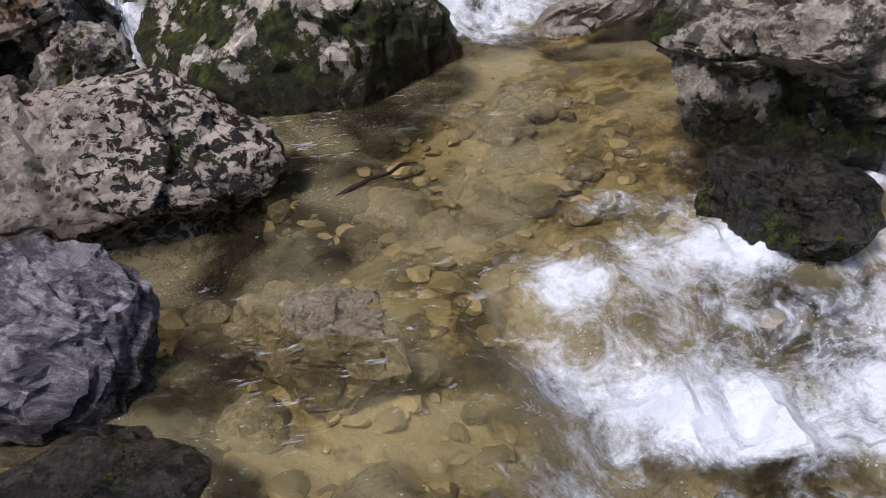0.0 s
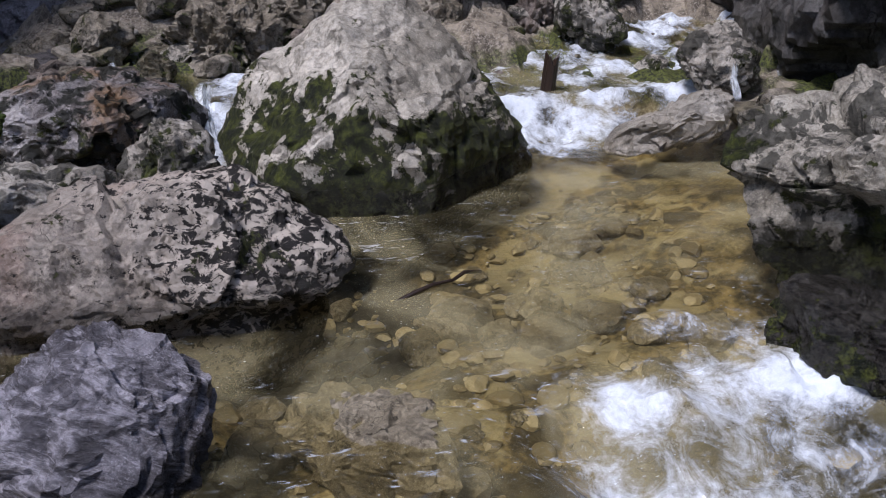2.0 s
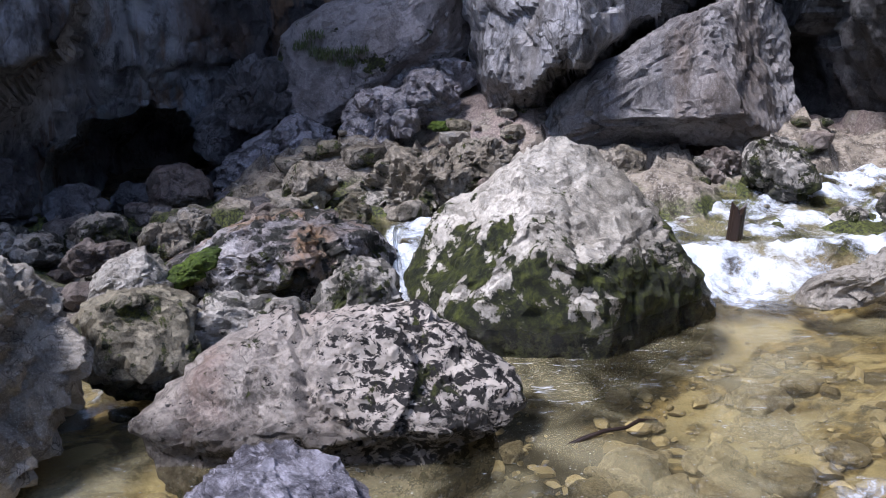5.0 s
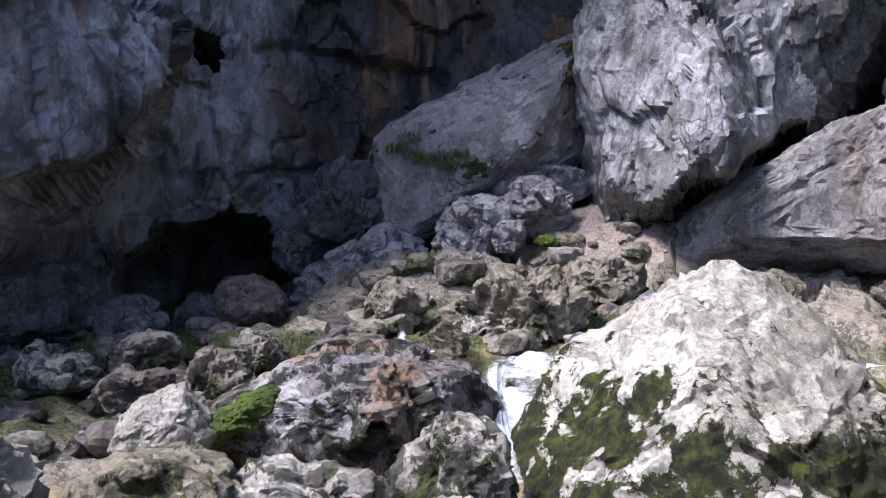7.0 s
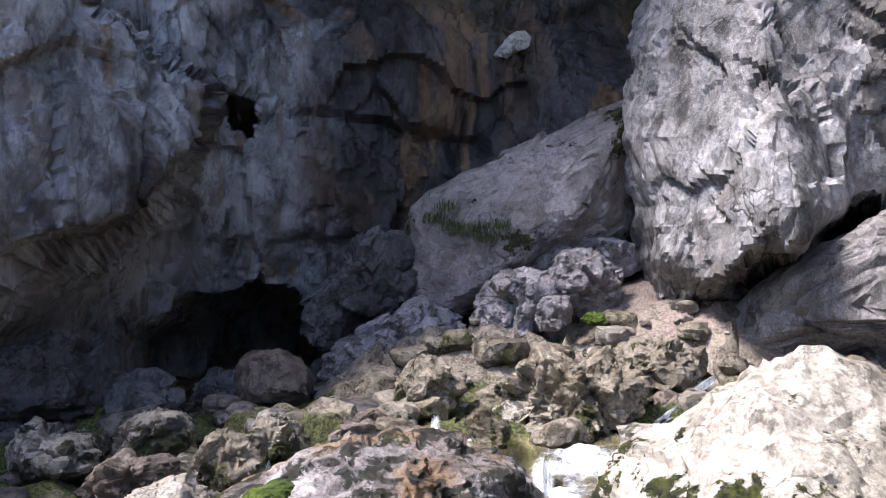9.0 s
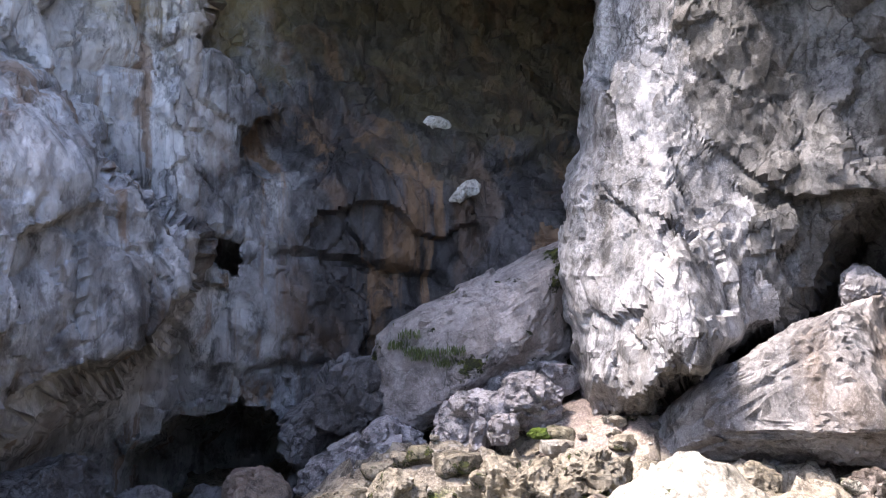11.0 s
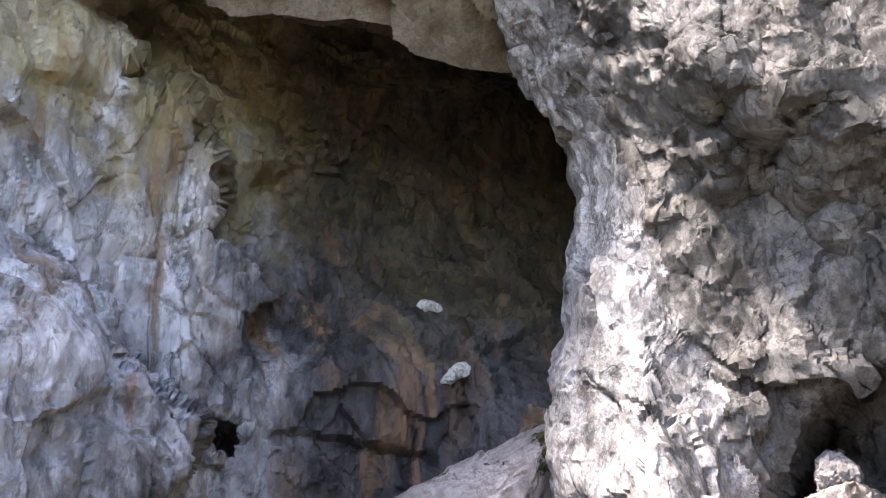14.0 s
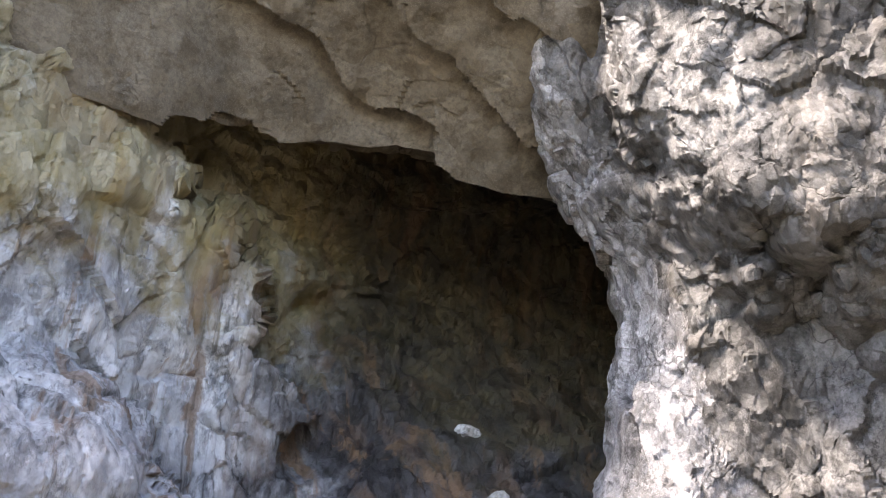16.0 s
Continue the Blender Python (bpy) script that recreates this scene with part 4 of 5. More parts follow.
boulder((-0.82, 2.62, 0.13), 17.0, (0.38, 0.4, 0.37, 0.31, 0.28, 0.28, 0.31, 0.34, 0.38, 0.38, 0.38, 0.32, 0.29, 0.27, 0.29, 0.32), 0.3, 23, SLATE, "wet layered purple-grey stone at the water's edge", level=6, strata=0.11, strata_tilt=(-0.4, -0.4, 0.8), lump=0.03, ridge=0.02, crack=0.012, crack_size=0.3, cuts=12, lean=-0.5, square=0.6)
boulder((-0.66, 1.93, -0.08), 20, (0.45, 0.3, 0.2, 0.17, 0.16, 0.17, 0.22, 0.32, 0.5, 0.4, 0.3, 0.25, 0.25, 0.25, 0.3, 0.4), 0.32, 24, DARK, "dark wet stone near the bank", level=5, cuts=3, crack=0.015, ridge=0.03)
boulder((-1.51, 4.77, 0.25), 18.0, (0.38, 0.33, 0.25, 0.21, 0.21, 0.25, 0.29, 0.34, 0.34, 0.36, 0.27, 0.22, 0.2, 0.22, 0.29, 0.34), 0.3, 25, BLOTCH, "small pale stone with black moss spots")
boulder((-0.89, 5.17, 0.31), 9.6, (0.27, 0.28, 0.29, 0.28, 0.25, 0.24, 0.26, 0.28, 0.35, 0.28, 0.25, 0.25, 0.23, 0.26, 0.33, 0.28), 0.3, 26, BLOTCH, "pale conical stone with yellow-green moss", cuts=6)
boulder((-1.62, 6.19, 0.29), 15.4, (0.85, 0.76, 0.55, 0.45, 0.42, 0.43, 0.48, 0.62, 0.97, 0.71, 0.44, 0.36, 0.35, 0.4, 0.57, 0.74), 0.75, 27, RUSTY, "broad dark boulder with orange top and mossy edge", level=6, lump=0.05, crack=0.02)
boulder((-2.60, 3.43, 0.58), 35.7, (0.63, 0.62, 0.51, 0.47, 0.47, 0.53, 0.65, 0.65, 0.59, 0.62, 0.51, 0.48, 0.5, 0.57, 0.62, 0.61), 0.6, 28, PALE, "large pale cracked boulder on the bank", level=6, crack=0.04, crack_size=0.3)
boulder((-2.08, 4.54, 0.32), 24.4, (0.32, 0.36, 0.3, 0.28, 0.27, 0.3, 0.33, 0.36, 0.32, 0.32, 0.28, 0.29, 0.3, 0.3, 0.35, 0.32), 0.35, 29, OLIVE, "rounded olive-brown stone wetted by the stream")
boulder((-2.58, 5.53, 0.42), 25.1, (0.23, 0.24, 0.2, 0.16, 0.13, 0.12, 0.13, 0.16, 0.24, 0.28, 0.16, 0.13, 0.12, 0.13, 0.15, 0.19), 0.22, 30, PALE, "small pale angular stone with moss below")
boulder((-3.11, 6.16, 0.45), 26.9, (0.24, 0.23, 0.16, 0.12, 0.1, 0.11, 0.13, 0.16, 0.25, 0.24, 0.16, 0.12, 0.1, 0.1, 0.12, 0.18), 0.22, 31, BROWN, "reddish brown flat stone in the rubble")
boulder((-2.68, 6.47, 0.47), 22.6, (0.21, 0.21, 0.18, 0.16, 0.17, 0.19, 0.21, 0.21, 0.21, 0.21, 0.18, 0.17, 0.18, 0.18, 0.19, 0.24), 0.2, 32, MOSSY, "round stone covered with dark moss")
boulder((-2.63, 6.92, 0.52), 20.9, (0.15, 0.15, 0.16, 0.14, 0.14, 0.15, 0.15, 0.17, 0.16, 0.17, 0.14, 0.14, 0.15, 0.15, 0.15, 0.18), 0.16, 33, MOSSY, "round stone covered with dark moss")
boulder((-3.51, 8.94, 0.59), 21.5, (0.33, 0.31, 0.29, 0.28, 0.26, 0.27, 0.32, 0.35, 0.33, 0.33, 0.29, 0.26, 0.28, 0.27, 0.32, 0.34), 0.32, 34, BROWN, "rounded brown boulder before the cave hole", cuts=5, crack=0.01)
boulder((-4.36, 8.10, 0.53), 28.2, (0.37, 0.3, 0.26, 0.22, 0.21, 0.24, 0.27, 0.32, 0.33, 0.32, 0.27, 0.21, 0.2, 0.21, 0.28, 0.32), 0.3, 35, SHADE, "grey angular boulder before the cave hole, coloured dark for shade")
boulder((-4.23, 9.28, 0.41), 24.5, (0.21, 0.21, 0.21, 0.19, 0.21, 0.21, 0.2, 0.22, 0.21, 0.2, 0.22, 0.22, 0.18, 0.18, 0.21, 0.24), 0.2, 36, SHADE, "grey boulder before the cave hole, coloured dark for shade")
boulder((-5.00, 7.48, 0.71), 33.4, (0.51, 0.56, 0.54, 0.38, 0.33, 0.33, 0.4, 0.57, 0.53, 0.57, 0.46, 0.36, 0.34, 0.38, 0.44, 0.54), 0.45, 37, SHADE, "grey block at the foot of the cliff, coloured dark for shade", level=6)
boulder((-4.02, 6.68, 0.44), 31.0, (0.28, 0.25, 0.19, 0.16, 0.16, 0.19, 0.21, 0.23, 0.3, 0.29, 0.18, 0.15, 0.14, 0.15, 0.21, 0.27), 0.25, 38, BLOTCH, "pale grey blotched stone")
boulder((-3.60, 7.15, 0.46), 26.8, (0.22, 0.23, 0.21, 0.17, 0.14, 0.13, 0.14, 0.16, 0.24, 0.27, 0.17, 0.13, 0.12, 0.13, 0.17, 0.2), 0.22, 39, BLOTCH, "pale grey blotched stone")
boulder((-2.98, 6.99, 0.43), 23.2, (0.17, 0.16, 0.16, 0.14, 0.12, 0.13, 0.14, 0.14, 0.16, 0.17, 0.17, 0.13, 0.13, 0.14, 0.13, 0.14), 0.16, 40, MOSSY, "round stone covered with dark moss")
boulder((-2.72, 7.31, 0.42), 20.4, (0.18, 0.17, 0.17, 0.15, 0.16, 0.19, 0.17, 0.17, 0.19, 0.16, 0.16, 0.19, 0.16, 0.15, 0.16, 0.21), 0.17, 41, BLOTCH, "rounded stone with moss patches")
boulder((-0.74, 10.27, 1.48), 4.1, (0.39, 0.36, 0.32, 0.33, 0.3, 0.31, 0.33, 0.35, 0.42, 0.36, 0.35, 0.31, 0.31, 0.3, 0.32, 0.38), 0.35, 42, LILAC, "large rounded grey stone above the green patch", cuts=7)
boulder((-0.78, 10.97, 1.67), 4.2, (0.64, 0.46, 0.3, 0.25, 0.22, 0.23, 0.27, 0.41, 0.63, 0.52, 0.28, 0.21, 0.2, 0.21, 0.28, 0.4), 0.3, 43, LILAC, "flat grey stone behind a rounded one")
boulder((-1.47, 10.09, 1.20), 8.3, (0.31, 0.46, 0.47, 0.42, 0.37, 0.38, 0.33, 0.33, 0.34, 0.41, 0.44, 0.46, 0.41, 0.38, 0.28, 0.25), 0.4, 44, LILAC, "jagged grey rock full of holes", ridge=0.05, crack=0.04, crack_size=0.35, level=6)
boulder((-1.05, 9.74, 1.19), 6.2, (0.14, 0.14, 0.17, 0.13, 0.12, 0.13, 0.14, 0.13, 0.14, 0.15, 0.13, 0.14, 0.13, 0.12, 0.12, 0.16), 0.14, 45, LILAC, "small grey stone beside a green cushion")
boulder((0.76, 10.17, 1.63), -4.2, (0.18, 0.17, 0.19, 0.16, 0.15, 0.15, 0.14, 0.13, 0.15, 0.19, 0.21, 0.16, 0.14, 0.13, 0.13, 0.14), 0.16, 46, SLAB, "small tan stone on the path")
boulder((-0.77, 8.16, 0.56), 5.4, (0.48, 0.49, 0.44, 0.44, 0.4, 0.43, 0.43, 0.46, 0.45, 0.48, 0.52, 0.41, 0.38, 0.4, 0.42, 0.49), 0.45, 47, MOSSY, "jagged brown rock hung with moss", ridge=0.09, crack=0.05, crack_size=0.3, level=6)
boulder((-0.12, 8.80, 0.76), 0.9, (0.4, 0.4, 0.29, 0.26, 0.26, 0.26, 0.3, 0.35, 0.36, 0.35, 0.35, 0.27, 0.26, 0.26, 0.27, 0.33), 0.3, 48, MOSSY, "jagged mossy rock beside a small fall", ridge=0.09, crack=0.04, crack_size=0.25)
boulder((-2.50, 8.54, 0.52), 16.3, (0.28, 0.28, 0.2, 0.14, 0.13, 0.13, 0.16, 0.23, 0.28, 0.27, 0.21, 0.14, 0.12, 0.13, 0.15, 0.24), 0.2, 49, MOSSY, "low stone covered with dark moss")
boulder((-1.90, 8.39, 0.62), 12.9, (0.23, 0.29, 0.27, 0.24, 0.24, 0.2, 0.19, 0.22, 0.23, 0.27, 0.28, 0.26, 0.21, 0.19, 0.2, 0.22), 0.25, 50, MOSSY, "mossy brown rock above the stream", ridge=0.08)
boulder((-1.33, 7.58, 0.51), 10.0, (0.16, 0.16, 0.14, 0.14, 0.17, 0.15, 0.16, 0.16, 0.15, 0.17, 0.15, 0.15, 0.14, 0.14, 0.17, 0.17), 0.16, 51, OLIVE, "small round olive stone")
boulder((-2.30, 7.66, 0.46), 16.6, (0.24, 0.25, 0.2, 0.13, 0.1, 0.1, 0.12, 0.17, 0.26, 0.28, 0.16, 0.12, 0.11, 0.12, 0.16, 0.19), 0.2, 52, BROWN, "flat brown wet stone by the stream")
boulder((1.30, 8.80, 0.68), -8.5, (0.26, 0.3, 0.25, 0.24, 0.23, 0.23, 0.26, 0.24, 0.23, 0.27, 0.28, 0.24, 0.24, 0.21, 0.23, 0.27), 0.25, 53, MOSSY, "dark mossy rock at the stream")
boulder((2.26, 8.50, 0.77), -14.8, (0.23, 0.22, 0.19, 0.19, 0.18, 0.18, 0.21, 0.23, 0.22, 0.23, 0.21, 0.19, 0.17, 0.17, 0.21, 0.23), 0.2, 54, BROWN, "flat brown stone in the upper stream")
boulder((2.71, 8.06, 0.77), -18.5, (0.31, 0.27, 0.24, 0.25, 0.28, 0.31, 0.33, 0.32, 0.32, 0.32, 0.28, 0.24, 0.24, 0.26, 0.31, 0.43), 0.28, 55, BLOTCH, "pale stone with dark moss in the upper stream")
boulder((3.38, 6.58, 0.59), -27.1, (0.3, 0.28, 0.27, 0.29, 0.28, 0.29, 0.31, 0.33, 0.33, 0.29, 0.27, 0.3, 0.26, 0.27, 0.33, 0.34), 0.28, 56, BLOTCH, "wet white-streaked stone at the basin")
boulder((2.71, 5.91, 0.23), -24.4, (0.39, 0.47, 0.37, 0.2, 0.14, 0.12, 0.13, 0.16, 0.27, 0.55, 0.26, 0.18, 0.14, 0.13, 0.15, 0.2), 0.3, 57, PALE, "low pale rock bar at the basin's edge")
boulder((2.63, 3.41, 0.50), -35.9, (0.66, 0.61, 0.62, 0.52, 0.5, 0.51, 0.55, 0.74, 0.68, 0.59, 0.54, 0.52, 0.51, 0.54, 0.63, 0.64), 0.6, 58, STREAM, "big pale boulder with dark wet underside at the pool", level=6, crack=0.04, crack_size=0.35, undercut=0.4, cut_at=0.12)
boulder((2.24, 2.82, 0.10), -37.8, (0.38, 0.33, 0.25, 0.19, 0.18, 0.19, 0.25, 0.39, 0.37, 0.31, 0.23, 0.21, 0.21, 0.22, 0.27, 0.34), 0.25, 59, DARK, "dark wet rock beside the rapid")
boulder((0.1, 2.82, -0.18), -32, (0.52, 0.4, 0.28, 0.2, 0.17, 0.17, 0.2, 0.28, 0.42, 0.3, 0.2, 0.2, 0.2, 0.2, 0.25, 0.35), 0.24, 60, PEBBLE, "long tan rock lying under the clear water", level=5, cuts=14, crack=0.02, crack_size=0.3)
boulder((2.02, 2.3, -0.54), -20, (0.5, 0.4, 0.28, 0.2, 0.18, 0.2, 0.26, 0.36, 0.5, 0.4, 0.3, 0.3, 0.3, 0.3, 0.3, 0.4), 0.3, 61, OLIVE, "dark green rock washed over by the rapid", level=5, cuts=5, crack=0.01)
boulder((1.6, 1.62, -0.62), -20, (0.34, 0.3, 0.26, 0.22, 0.2, 0.2, 0.24, 0.3, 0.34, 0.3, 0.3, 0.3, 0.3, 0.3, 0.3, 0.3), 0.26, 62, OLIVE, "dark rock showing through the foam", level=5)


# ---- loose stones: rubble on the banks, gravel on the path, pebbles under water ----
KINDS = []
for k in range(9):
    rng = np.random.RandomState(500 + k)
    ring = 1.0 + 0.28 * rng.uniform(-1, 1, 12)
    ring[6:] *= 0.8
    v, f = rock_shape(tuple(ring * (1, 0.9, 0.8, 0.7, 0.75, 0.9, 1, 0.9, 0.8, 0.7, 0.8, 0.9)), rng.uniform(0.7, 1.1), 510 + k, level=3, cuts=9, lump=0.08, ridge=0.06, crack=0.04, crack_size=0.6, fine=0.02)
    KINDS.append((v, f))

SHARED = {}


def loose(x, y, size, kind, material, label, category, group, sink=0.3, turn=0.0, name="stone"):
    key = (kind, material.name)
    if key not in SHARED:
        SHARED[key] = mesh_of("stone", *KINDS[kind], material)
    ob = new(name, SHARED[key])
    z = float(ground_height(np.array([x]), np.array([y]))[0])
    ob.matrix_world = pose(x, y, z + size * (0.55 - sink), 0, 0, turn) @ Matrix.Diagonal((size, size, size * 0.8, 1))
    return tagged(ob, label, category, group)


LOOKS = {"blotch": (BLOTCH, "blotched pale grey stone lying on the bank"), "moss": (MOSSY, "brown stone grown over with dark moss"),
         "grey": (GREY, "angular grey stone among the rubble"), "brown": (BROWN, "reddish brown stone among the rubble"),
         "pale": (PALE, "small pale limestone piece on the ground"), "wet": (OLIVE, "wet olive-brown stone by the stream"), "tan": (SLAB, "small tan stone on the brown path")}
FIELDS = [((-5.2, -2.3), (5.6, 9.4), 84, (0.07, 0.26), ("grey", "moss", "grey", "brown", "blotch"), "rubble before the cave hole"),
          ((-2.3, 0.7), (7.3, 9.9), 112, (0.06, 0.25), ("moss", "moss", "blotch", "brown", "wet", "wet", "pale"), "rubble on the middle bank"),
          ((-1.0, 1.4), (9.3, 10.9), 40, (0.025, 0.09), ("tan", "pale", "pale", "tan"), "gravel on the path"),
          ((0.7, 3.8), (7.1, 9.1), 34, (0.06, 0.19), ("wet", "blotch", "brown", "moss"), "stones in the upper stream"),
          ((2.7, 4.3), (3.4, 6.2), 14, (0.08, 0.24), ("wet", "blotch", "moss"), "stones on the far bank"),
          ((-3.6, -1.6), (3.9, 5.6), 14, (0.07, 0.2), ("wet", "blotch", "moss"), "stones beside the side channel")]
rng = np.random.RandomState(77)
for (x0, x1), (y0, y1), count, (s0, s1), looks, group in FIELDS:
    for k in range(count):
        look_name = looks[rng.randint(len(looks))]
        loose(rng.uniform(x0, x1), rng.uniform(y0, y1), s0 + (s1 - s0) * rng.uniform() ** 2.2, rng.randint(9), LOOKS[look_name][0], LOOKS[look_name][1], "stone", group, turn=rng.uniform(0, 360))
for k in range(90):
    loose(rng.uniform(-1.0, 2.1), rng.uniform(1.3, 5.8), 0.05 + 0.14 * rng.uniform() ** 1.8, rng.randint(9), PEBBLE, "tan cobble lying under the clear water", "stone", "cobbles in the pool", turn=rng.uniform(0, 360), name="cobble")

small_v, small_f, base = [], [], 0
for k in range(1100):
    keep = ball(2)
    d = keep[0].copy()
    for c in range(6):
        m = rng.normal(size=3)
        m /= np.linalg.norm(m)
        d -= np.outer(np.maximum(0, d @ m - rng.uniform(0.45, 0.8)), m)
    d = d * (1.15, rng.uniform(0.7, 1.0), rng.uniform(0.4, 0.7))
    x, y, s, a = rng.uniform(-1.7, 2.3), rng.uniform(1.0, 5.9), 0.02 + 0.07 * rng.uniform() ** 2, rng.uniform(0, 6.3)
    rot = np.array([[math.cos(a), -math.sin(a), 0], [math.sin(a), math.cos(a), 0], [0, 0, 1]])
    z = float(ground_height(np.array([x]), np.array([y]))[0])
    small_v.append(d @ rot.T * s + (x, y, z + 0.2 * s))
    small_f.append(keep[1] + base)
    base += len(d)
tagged(new("pebbles", mesh_of("pebbles", np.concatenate(small_v), np.concatenate(small_f), PEBBLES)), "ochre and tan pebbles covering the pool bed", "pebbles", kind="stuff")


# ---- little falls between the stones ----
def foam_material():
    m, nt, bsdf = material("falling_water")
    g = Net(nt)
    n = g.noise(16, 7, 0.7, 0.4, (1, 1, 0.35))
    nt.links.new(g.mix(n, (0.55, 0.61, 0.66), (0.85, 0.88, 0.9)), bsdf.inputs["Base Color"])
    bsdf.inputs["Roughness"].default_value = 0.35
    att = nt.nodes.new("ShaderNodeAttribute")
    att.attribute_name = "body"
    nt.links.new(g.ramp(g.maths("MULTIPLY", att.outputs["Fac"], g.maths("ADD", n, 0.25)), 0.42, 0.95), bsdf.inputs["Alpha"])
    nt.links.new(g.bump(n, 0.7, 0.03), bsdf.inputs["Normal"])
    return m


FALLING = foam_material()


def cascade(points, width, label, seed=0):
    """A shallow run of falling water through the given points, thick in its middle and frayed at its edges."""
    p = np.array(points, float)
    n, m = 48, 25
    t = np.linspace(0, len(p) - 1, n)
    line = np.stack([np.interp(t, np.arange(len(p)), p[:, k]) for k in range(3)], 1)
    ker = np.hanning(11) / np.hanning(11).sum()
    line = np.stack([np.convolve(np.pad(line[:, k], 5, "edge"), ker, "valid") for k in range(3)], 1)
    way = np.gradient(line, axis=0)
    side = np.stack([way[:, 1], -way[:, 0], 0 * t], 1)
    side /= np.maximum(np.linalg.norm(side, axis=1), 1e-6)[:, None]
    up = np.cross(side, way)
    up /= np.linalg.norm(up, axis=1)[:, None]
    a = np.linspace(-1, 1, m)
    w = width * (0.9 + 0.2 * np.sin(t * 2.3 + seed)) * (0.8 + 0.5 * t / t[-1])
    ridge = fbm(np.stack([np.repeat(a[None], n, 0).ravel() * 6, np.repeat(t[:, None], m, 1).ravel() * 0.8, np.full(n * m, seed * 3.1)], 1), 3, seed).reshape(n, m)
    top = width * 0.16 * (1 - a[None] ** 2) + 0.035 * ridge
    front = line[:, None] + side[:, None] * (a[None] * w[:, None])[..., None] + up[:, None] * top[..., None]
    back = line[:, None] + side[:, None] * (a[None] * w[:, None])[..., None] - up[:, None] * 0.02
    v = np.concatenate([front.reshape(-1, 3), back.reshape(-1, 3)])
    idx = np.arange(n * m).reshape(n, m)
    quad = np.stack([idx[:-1, :-1].ravel(), idx[:-1, 1:].ravel(), idx[1:, 1:].ravel(), idx[1:, :-1].ravel()], 1)
    faces = [quad, quad[:, ::-1] + n * m]
    for edge in (idx[0], idx[:, -1], idx[-1][::-1], idx[:, 0][::-1]):
        faces.append(np.stack([edge[1:], edge[:-1], edge[:-1] + n * m, edge[1:] + n * m], 1))
    me = mesh_of("cascade", v, np.concatenate(faces), FALLING)
    ends = np.minimum(t / t[-1], 1 - t / t[-1]) * 6
    body = (np.clip(ends, 0, 1)[:, None] * (1 - np.abs(a[None]) ** 2.5)).ravel()
    thick = me.attributes.new("body", "FLOAT", "POINT")
    thick.data.foreach_set("value", np.concatenate([body, body]).astype(np.float32))
    return tagged(new("cascade", me), label, "water", "small cascades")


cascade([(-0.86, 7.2, 0.5), (-0.84, 6.7, 0.44), (-0.8, 6.35, 0.36), (-0.76, 6.1, 0.1), (-0.74, 5.9, 0.0)], 0.13, "white water falling between two big boulders", 1)
cascade([(0.36, 8.6, 0.8), (0.27, 8.5, 0.78), (0.12, 8.42, 0.66), (0.05, 8.25, 0.63), (-0.1, 8.15, 0.53), (-0.28, 7.9, 0.47)], 0.035, "thin white water run beside mossy rock", 2)
cascade([(-1.75, 7.9, 0.56), (-1.68, 7.6, 0.5), (-1.6, 7.3, 0.44)], 0.07, "white water pouring over a low stone", 4)
cascade([(-2.55, 6.75, 0.45), (-2.5, 6.5, 0.4), (-2.45, 6.3, 0.28)], 0.045, "small white fall between rubble stones", 6)
cascade([(-2.2, 4.75, 0.22), (-2.15, 4.5, 0.12), (-2.05, 4.25, 0.02)], 0.1, "small white fall in the side channel", 7)
cascade([(3.42, 6.34, 0.72), (3.33, 6.2, 0.5), (3.36, 6.1, 0.3)], 0.05, "white water spilling down a wet stone", 8)

# ---- wooden stake in the upper basin, with its splintered head ----
WOOD, nt, bsdf = material("dark_wet_wood")
g = Net(nt)
grainy = g.noise(14, 6, 0.6, 0.3, (1, 1, 0.12))
nt.links.new(g.mix(grainy, (0.007, 0.004, 0.003), (0.035, 0.019, 0.011)), bsdf.inputs["Base Color"])
bsdf.inputs["Roughness"].default_value = 0.45
nt.links.new(g.bump(grainy, 0.8, 0.02), bsdf.inputs["Normal"])


def post(place, height, radius, lean):
    a = np.linspace(0, 2 * math.pi, 25)[:-1]
    rows = np.linspace(-0.3, height, 16)
    rad = radius * (1 + 0.12 * np.sin(3 * a) + 0.06 * np.sin(7 * a))
    ring = np.array([[(math.cos(b) * r * (1 - 0.12 * z), math.sin(b) * r * (1 - 0.12 * z), z + (0.04 * math.sin(5 * b) + 0.03 * math.cos(2 * b) if z > height - 0.01 else 0)) for b, r in zip(a, rad)] for z in rows])
    v = np.concatenate([ring.reshape(-1, 3), [(0, 0, height - 0.01)]])
    bm = bmesh.new()
    vs = [bm.verts.new(c) for c in v]
    for i in range(15):
        for j in range(24):
            k = (j + 1) % 24
            bm.faces.new((vs[i * 24 + j], vs[i * 24 + k], vs[i * 24 + 24 + k], vs[i * 24 + 24 + j]))
    for j in range(24):
        bm.faces.new((vs[360 + j], vs[360 + (j + 1) % 24], vs[-1]))
    me = bpy.data.meshes.new("wooden_stake")
    bm.to_mesh(me)
    bm.free()
    me.materials.append(WOOD)
    ob = new("wooden_stake", me)
    ob.matrix_world = pose(*place, 0, lean, 0)
    return tagged(ob, "dark wet wooden stake standing in the foaming basin", "stake")


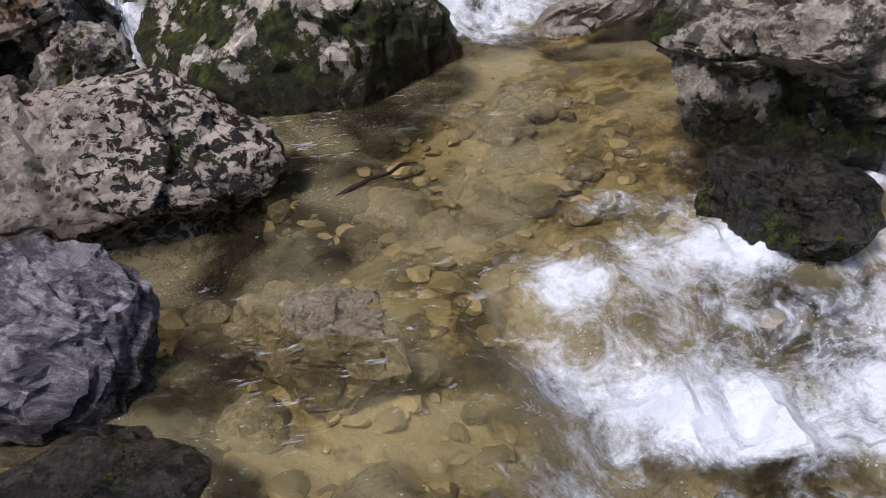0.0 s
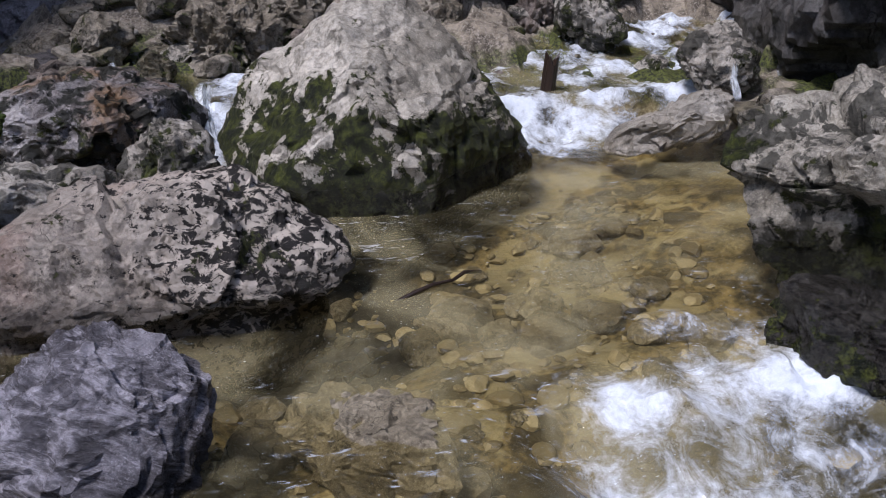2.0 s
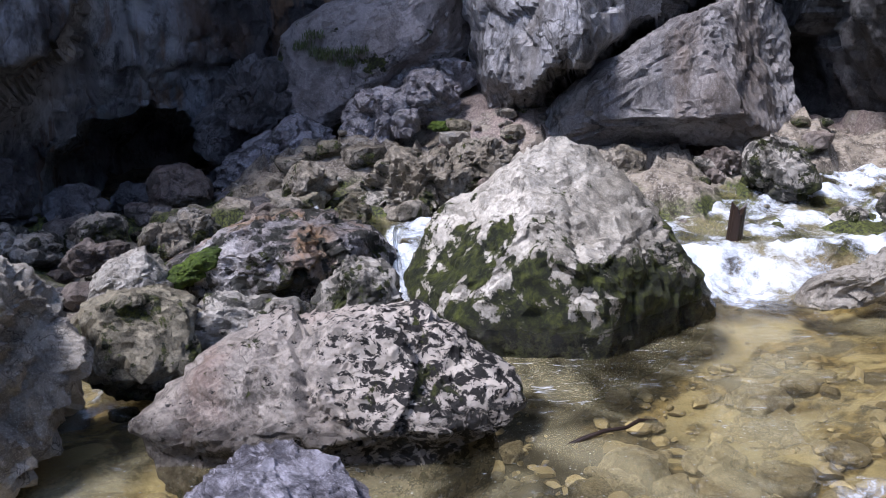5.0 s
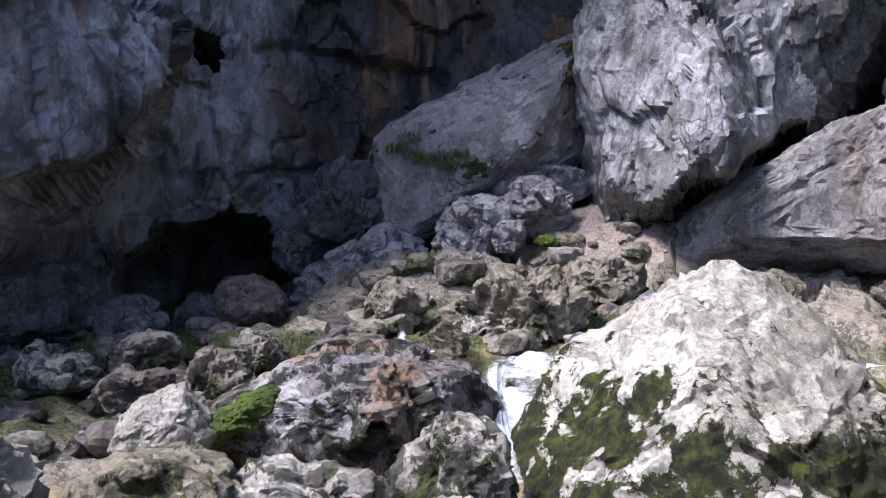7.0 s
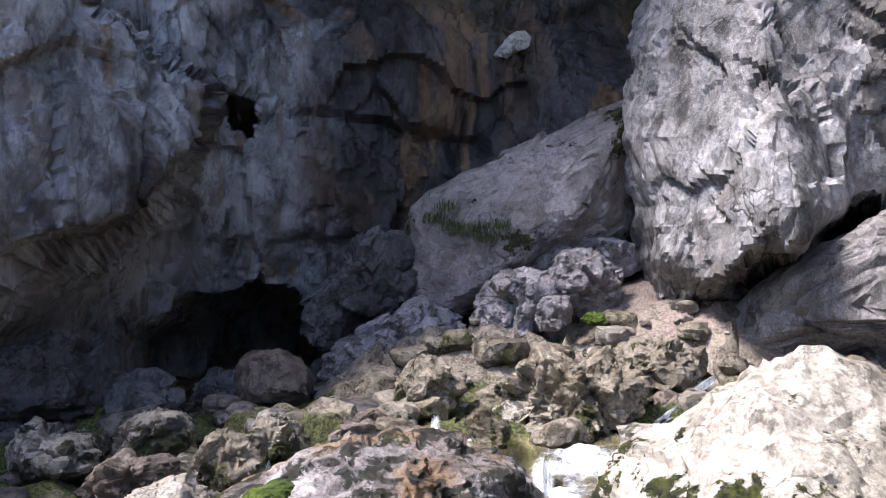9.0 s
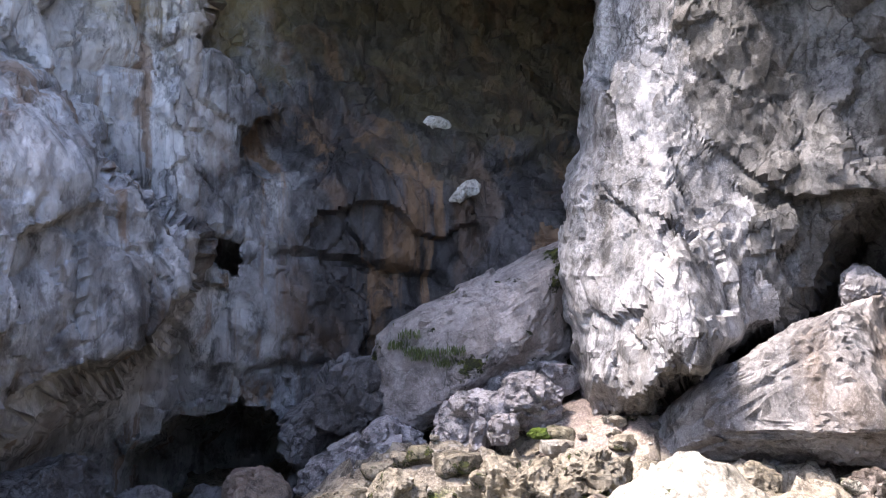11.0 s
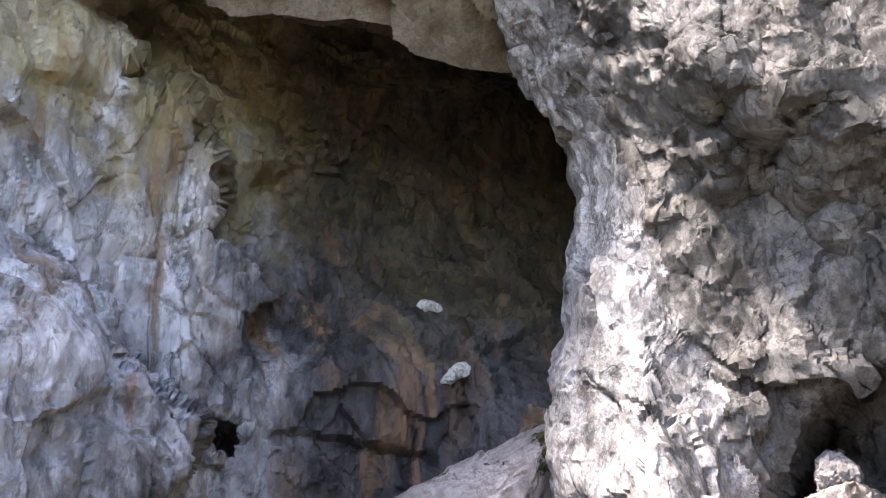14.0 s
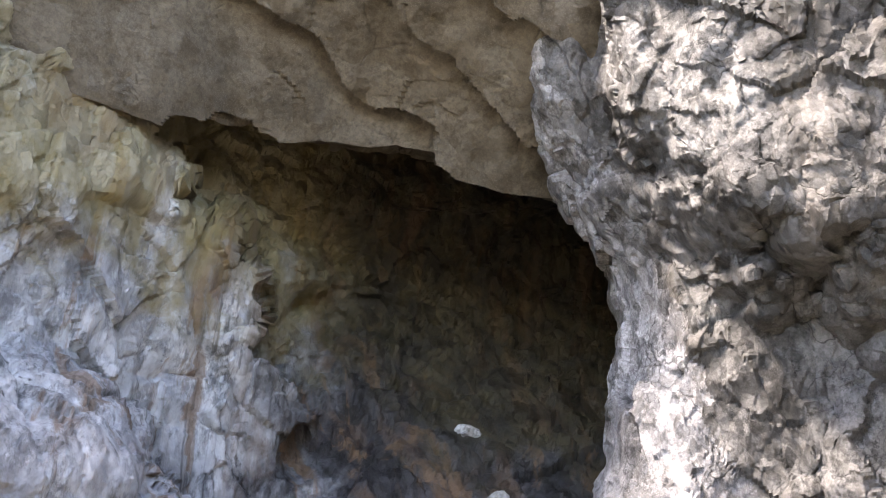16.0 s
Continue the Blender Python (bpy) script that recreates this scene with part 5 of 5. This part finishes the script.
post((2.02, 6.95, 0.25), 0.33, 0.062, 6)
stick = bpy.data.curves.new("stick", "CURVE")
stick.dimensions = "3D"
stick.bevel_depth = 0.013
sp = stick.splines.new("POLY")
sp.points.add(5)
for pt, (x, y, z) in zip(sp.points, ((0.33, 3.75, -0.02), (0.45, 3.8, 0.012), (0.55, 3.86, 0.018), (0.66, 3.9, 0.016), (0.74, 4.0, 0.01), (0.84, 4.06, -0.02))):
    pt.co = (x, y, z, 1)
    pt.radius = 0.6 + 0.5 * random.random()
stick.materials.append(WOOD)
tagged(new("stick", stick), "thin dark twig drifting in the pool", "twig")

# ---- grass on the ramp, green cushions, pale flakes on the cave wall ----
GREEN, nt, bsdf = material("grass_blade")
g = Net(nt)
nt.links.new(g.mix(g.noise(20, 3, 0.6), (0.03, 0.045, 0.012), (0.09, 0.12, 0.03)), bsdf.inputs["Base Color"])
bsdf.inputs["Roughness"].default_value = 0.6


def tuft(place, blades, spread, length, seed):
    rng = np.random.RandomState(seed)
    v, f = [], []
    for k in range(blades):
        a, r = rng.uniform(0, 6.3), spread * rng.uniform() ** 0.6
        base = np.array([r * math.cos(a), r * math.sin(a) * 0.5, rng.uniform(-0.5, 0.5) * spread * 0.5])
        lean = rng.uniform(0, 6.3)
        d = np.array([math.cos(lean), math.sin(lean), 0]) * rng.uniform(0.2, 0.9)
        h, w = length * rng.uniform(0.5, 1), 0.006
        s = np.array([-d[1], d[0], 0]) / max(np.linalg.norm(d), 1e-3) * w
        i = len(v)
        v += [base - s, base + s, base + d * h * 0.4 + (0, 0, h * 0.6) + s * 0.7, base + d * h * 0.4 + (0, 0, h * 0.6) - s * 0.7, base + d * h + (0, 0, h * 0.7)]
        f += [(i, i + 1, i + 2), (i, i + 2, i + 3), (i + 3, i + 2, i + 4)]
    ob = new("grass_tuft", mesh_of("grass_tuft", np.array(v), f, GREEN))
    ob.matrix_world = pose(*place)
    return tagged(ob, "dark green grass tuft growing on the rock ramp", "grass", "grass on the ramp")



for k, place in enumerate(((-2.51, 11.33, 2.14), (-2.3, 11.24, 2.05), (-2.02, 11.14, 2.02), (-1.75, 11.04, 2.04), (-1.88, 11.1, 1.9), (-2.36, 11.28, 2.27), (-2.2, 11.22, 1.98))):
    tuft((place[0] * 0.95, place[1] * 0.95 - 0.05, 1.85 + (place[2] - 1.85) * 0.95), 90, 0.15, 0.13, 700 + k)

CUSHION = stone("bright_green_moss", (0.02, 0.035, 0.004), (0.06, 0.1, 0.008), (0.11, 0.165, 0.015), 6.0, rough=0.95, pits=0.8)
boulder((-2.19, 5.64, 0.44), 21.4, (0.14, 0.3, 0.22, 0.11, 0.08, 0.07, 0.07, 0.09, 0.13, 0.33, 0.24, 0.12, 0.09, 0.08, 0.08, 0.1), 0.16, 80, CUSHION, "bright green moss cushion on the boulder's flank", "moss_cushion", "moss cushions", 0.05, level=5, cuts=2, lump=0.05, crack=0.01, fine=0.02)
boulder((-0.62, 9.82, 1.14), 4, (0.14, 0.1, 0.06, 0.045, 0.04, 0.045, 0.06, 0.1, 0.15, 0.09, 0.06, 0.05, 0.04, 0.05, 0.06, 0.1), 0.1, 81, CUSHION, "bright green moss cushion under the grey stone", "moss_cushion", "moss cushions", level=4, cuts=2, lump=0.05, crack=0.01, fine=0.02)

FLAKE = stone("pale_fresh_limestone", (0.3, 0.29, 0.26), (0.55, 0.54, 0.5), (0.7, 0.69, 0.65), 3.0, pits=0.3)
boulder(on_face(WALL_FACE, -9.9, 0.289), 10, (0.2, 0.17, 0.12, 0.12, 0.12, 0.15, 0.2, 0.22, 0.2, 0.18, 0.16, 0.06, 0.04, 0.05, 0.1, 0.2), 0.12, 84, FLAKE, "pale fresh rock flake on the cave wall", "rock_flake", "pale flakes on the wall", level=4, cuts=8, lump=0.03)
boulder(on_face(WALL_FACE, -8.0, 0.203), 10, (0.16, 0.2, 0.22, 0.14, 0.1, 0.08, 0.08, 0.1, 0.14, 0.22, 0.22, 0.12, 0.08, 0.07, 0.08, 0.1), 0.12, 85, FLAKE, "pale fresh rock flake on the cave wall", "rock_flake", "pale flakes on the wall", level=4, cuts=8, lump=0.03)
boulder((2.72, 9.75, 2.52), -14, (0.19, 0.21, 0.25, 0.3, 0.32, 0.28, 0.22, 0.2, 0.18, 0.2, 0.23, 0.26, 0.3, 0.28, 0.23, 0.2), 0.22, 87, GREY, "rounded grey stone wedged under the overhang", "boulder", "cliff rocks", cuts=8, crack=0.02, crack_size=0.3)
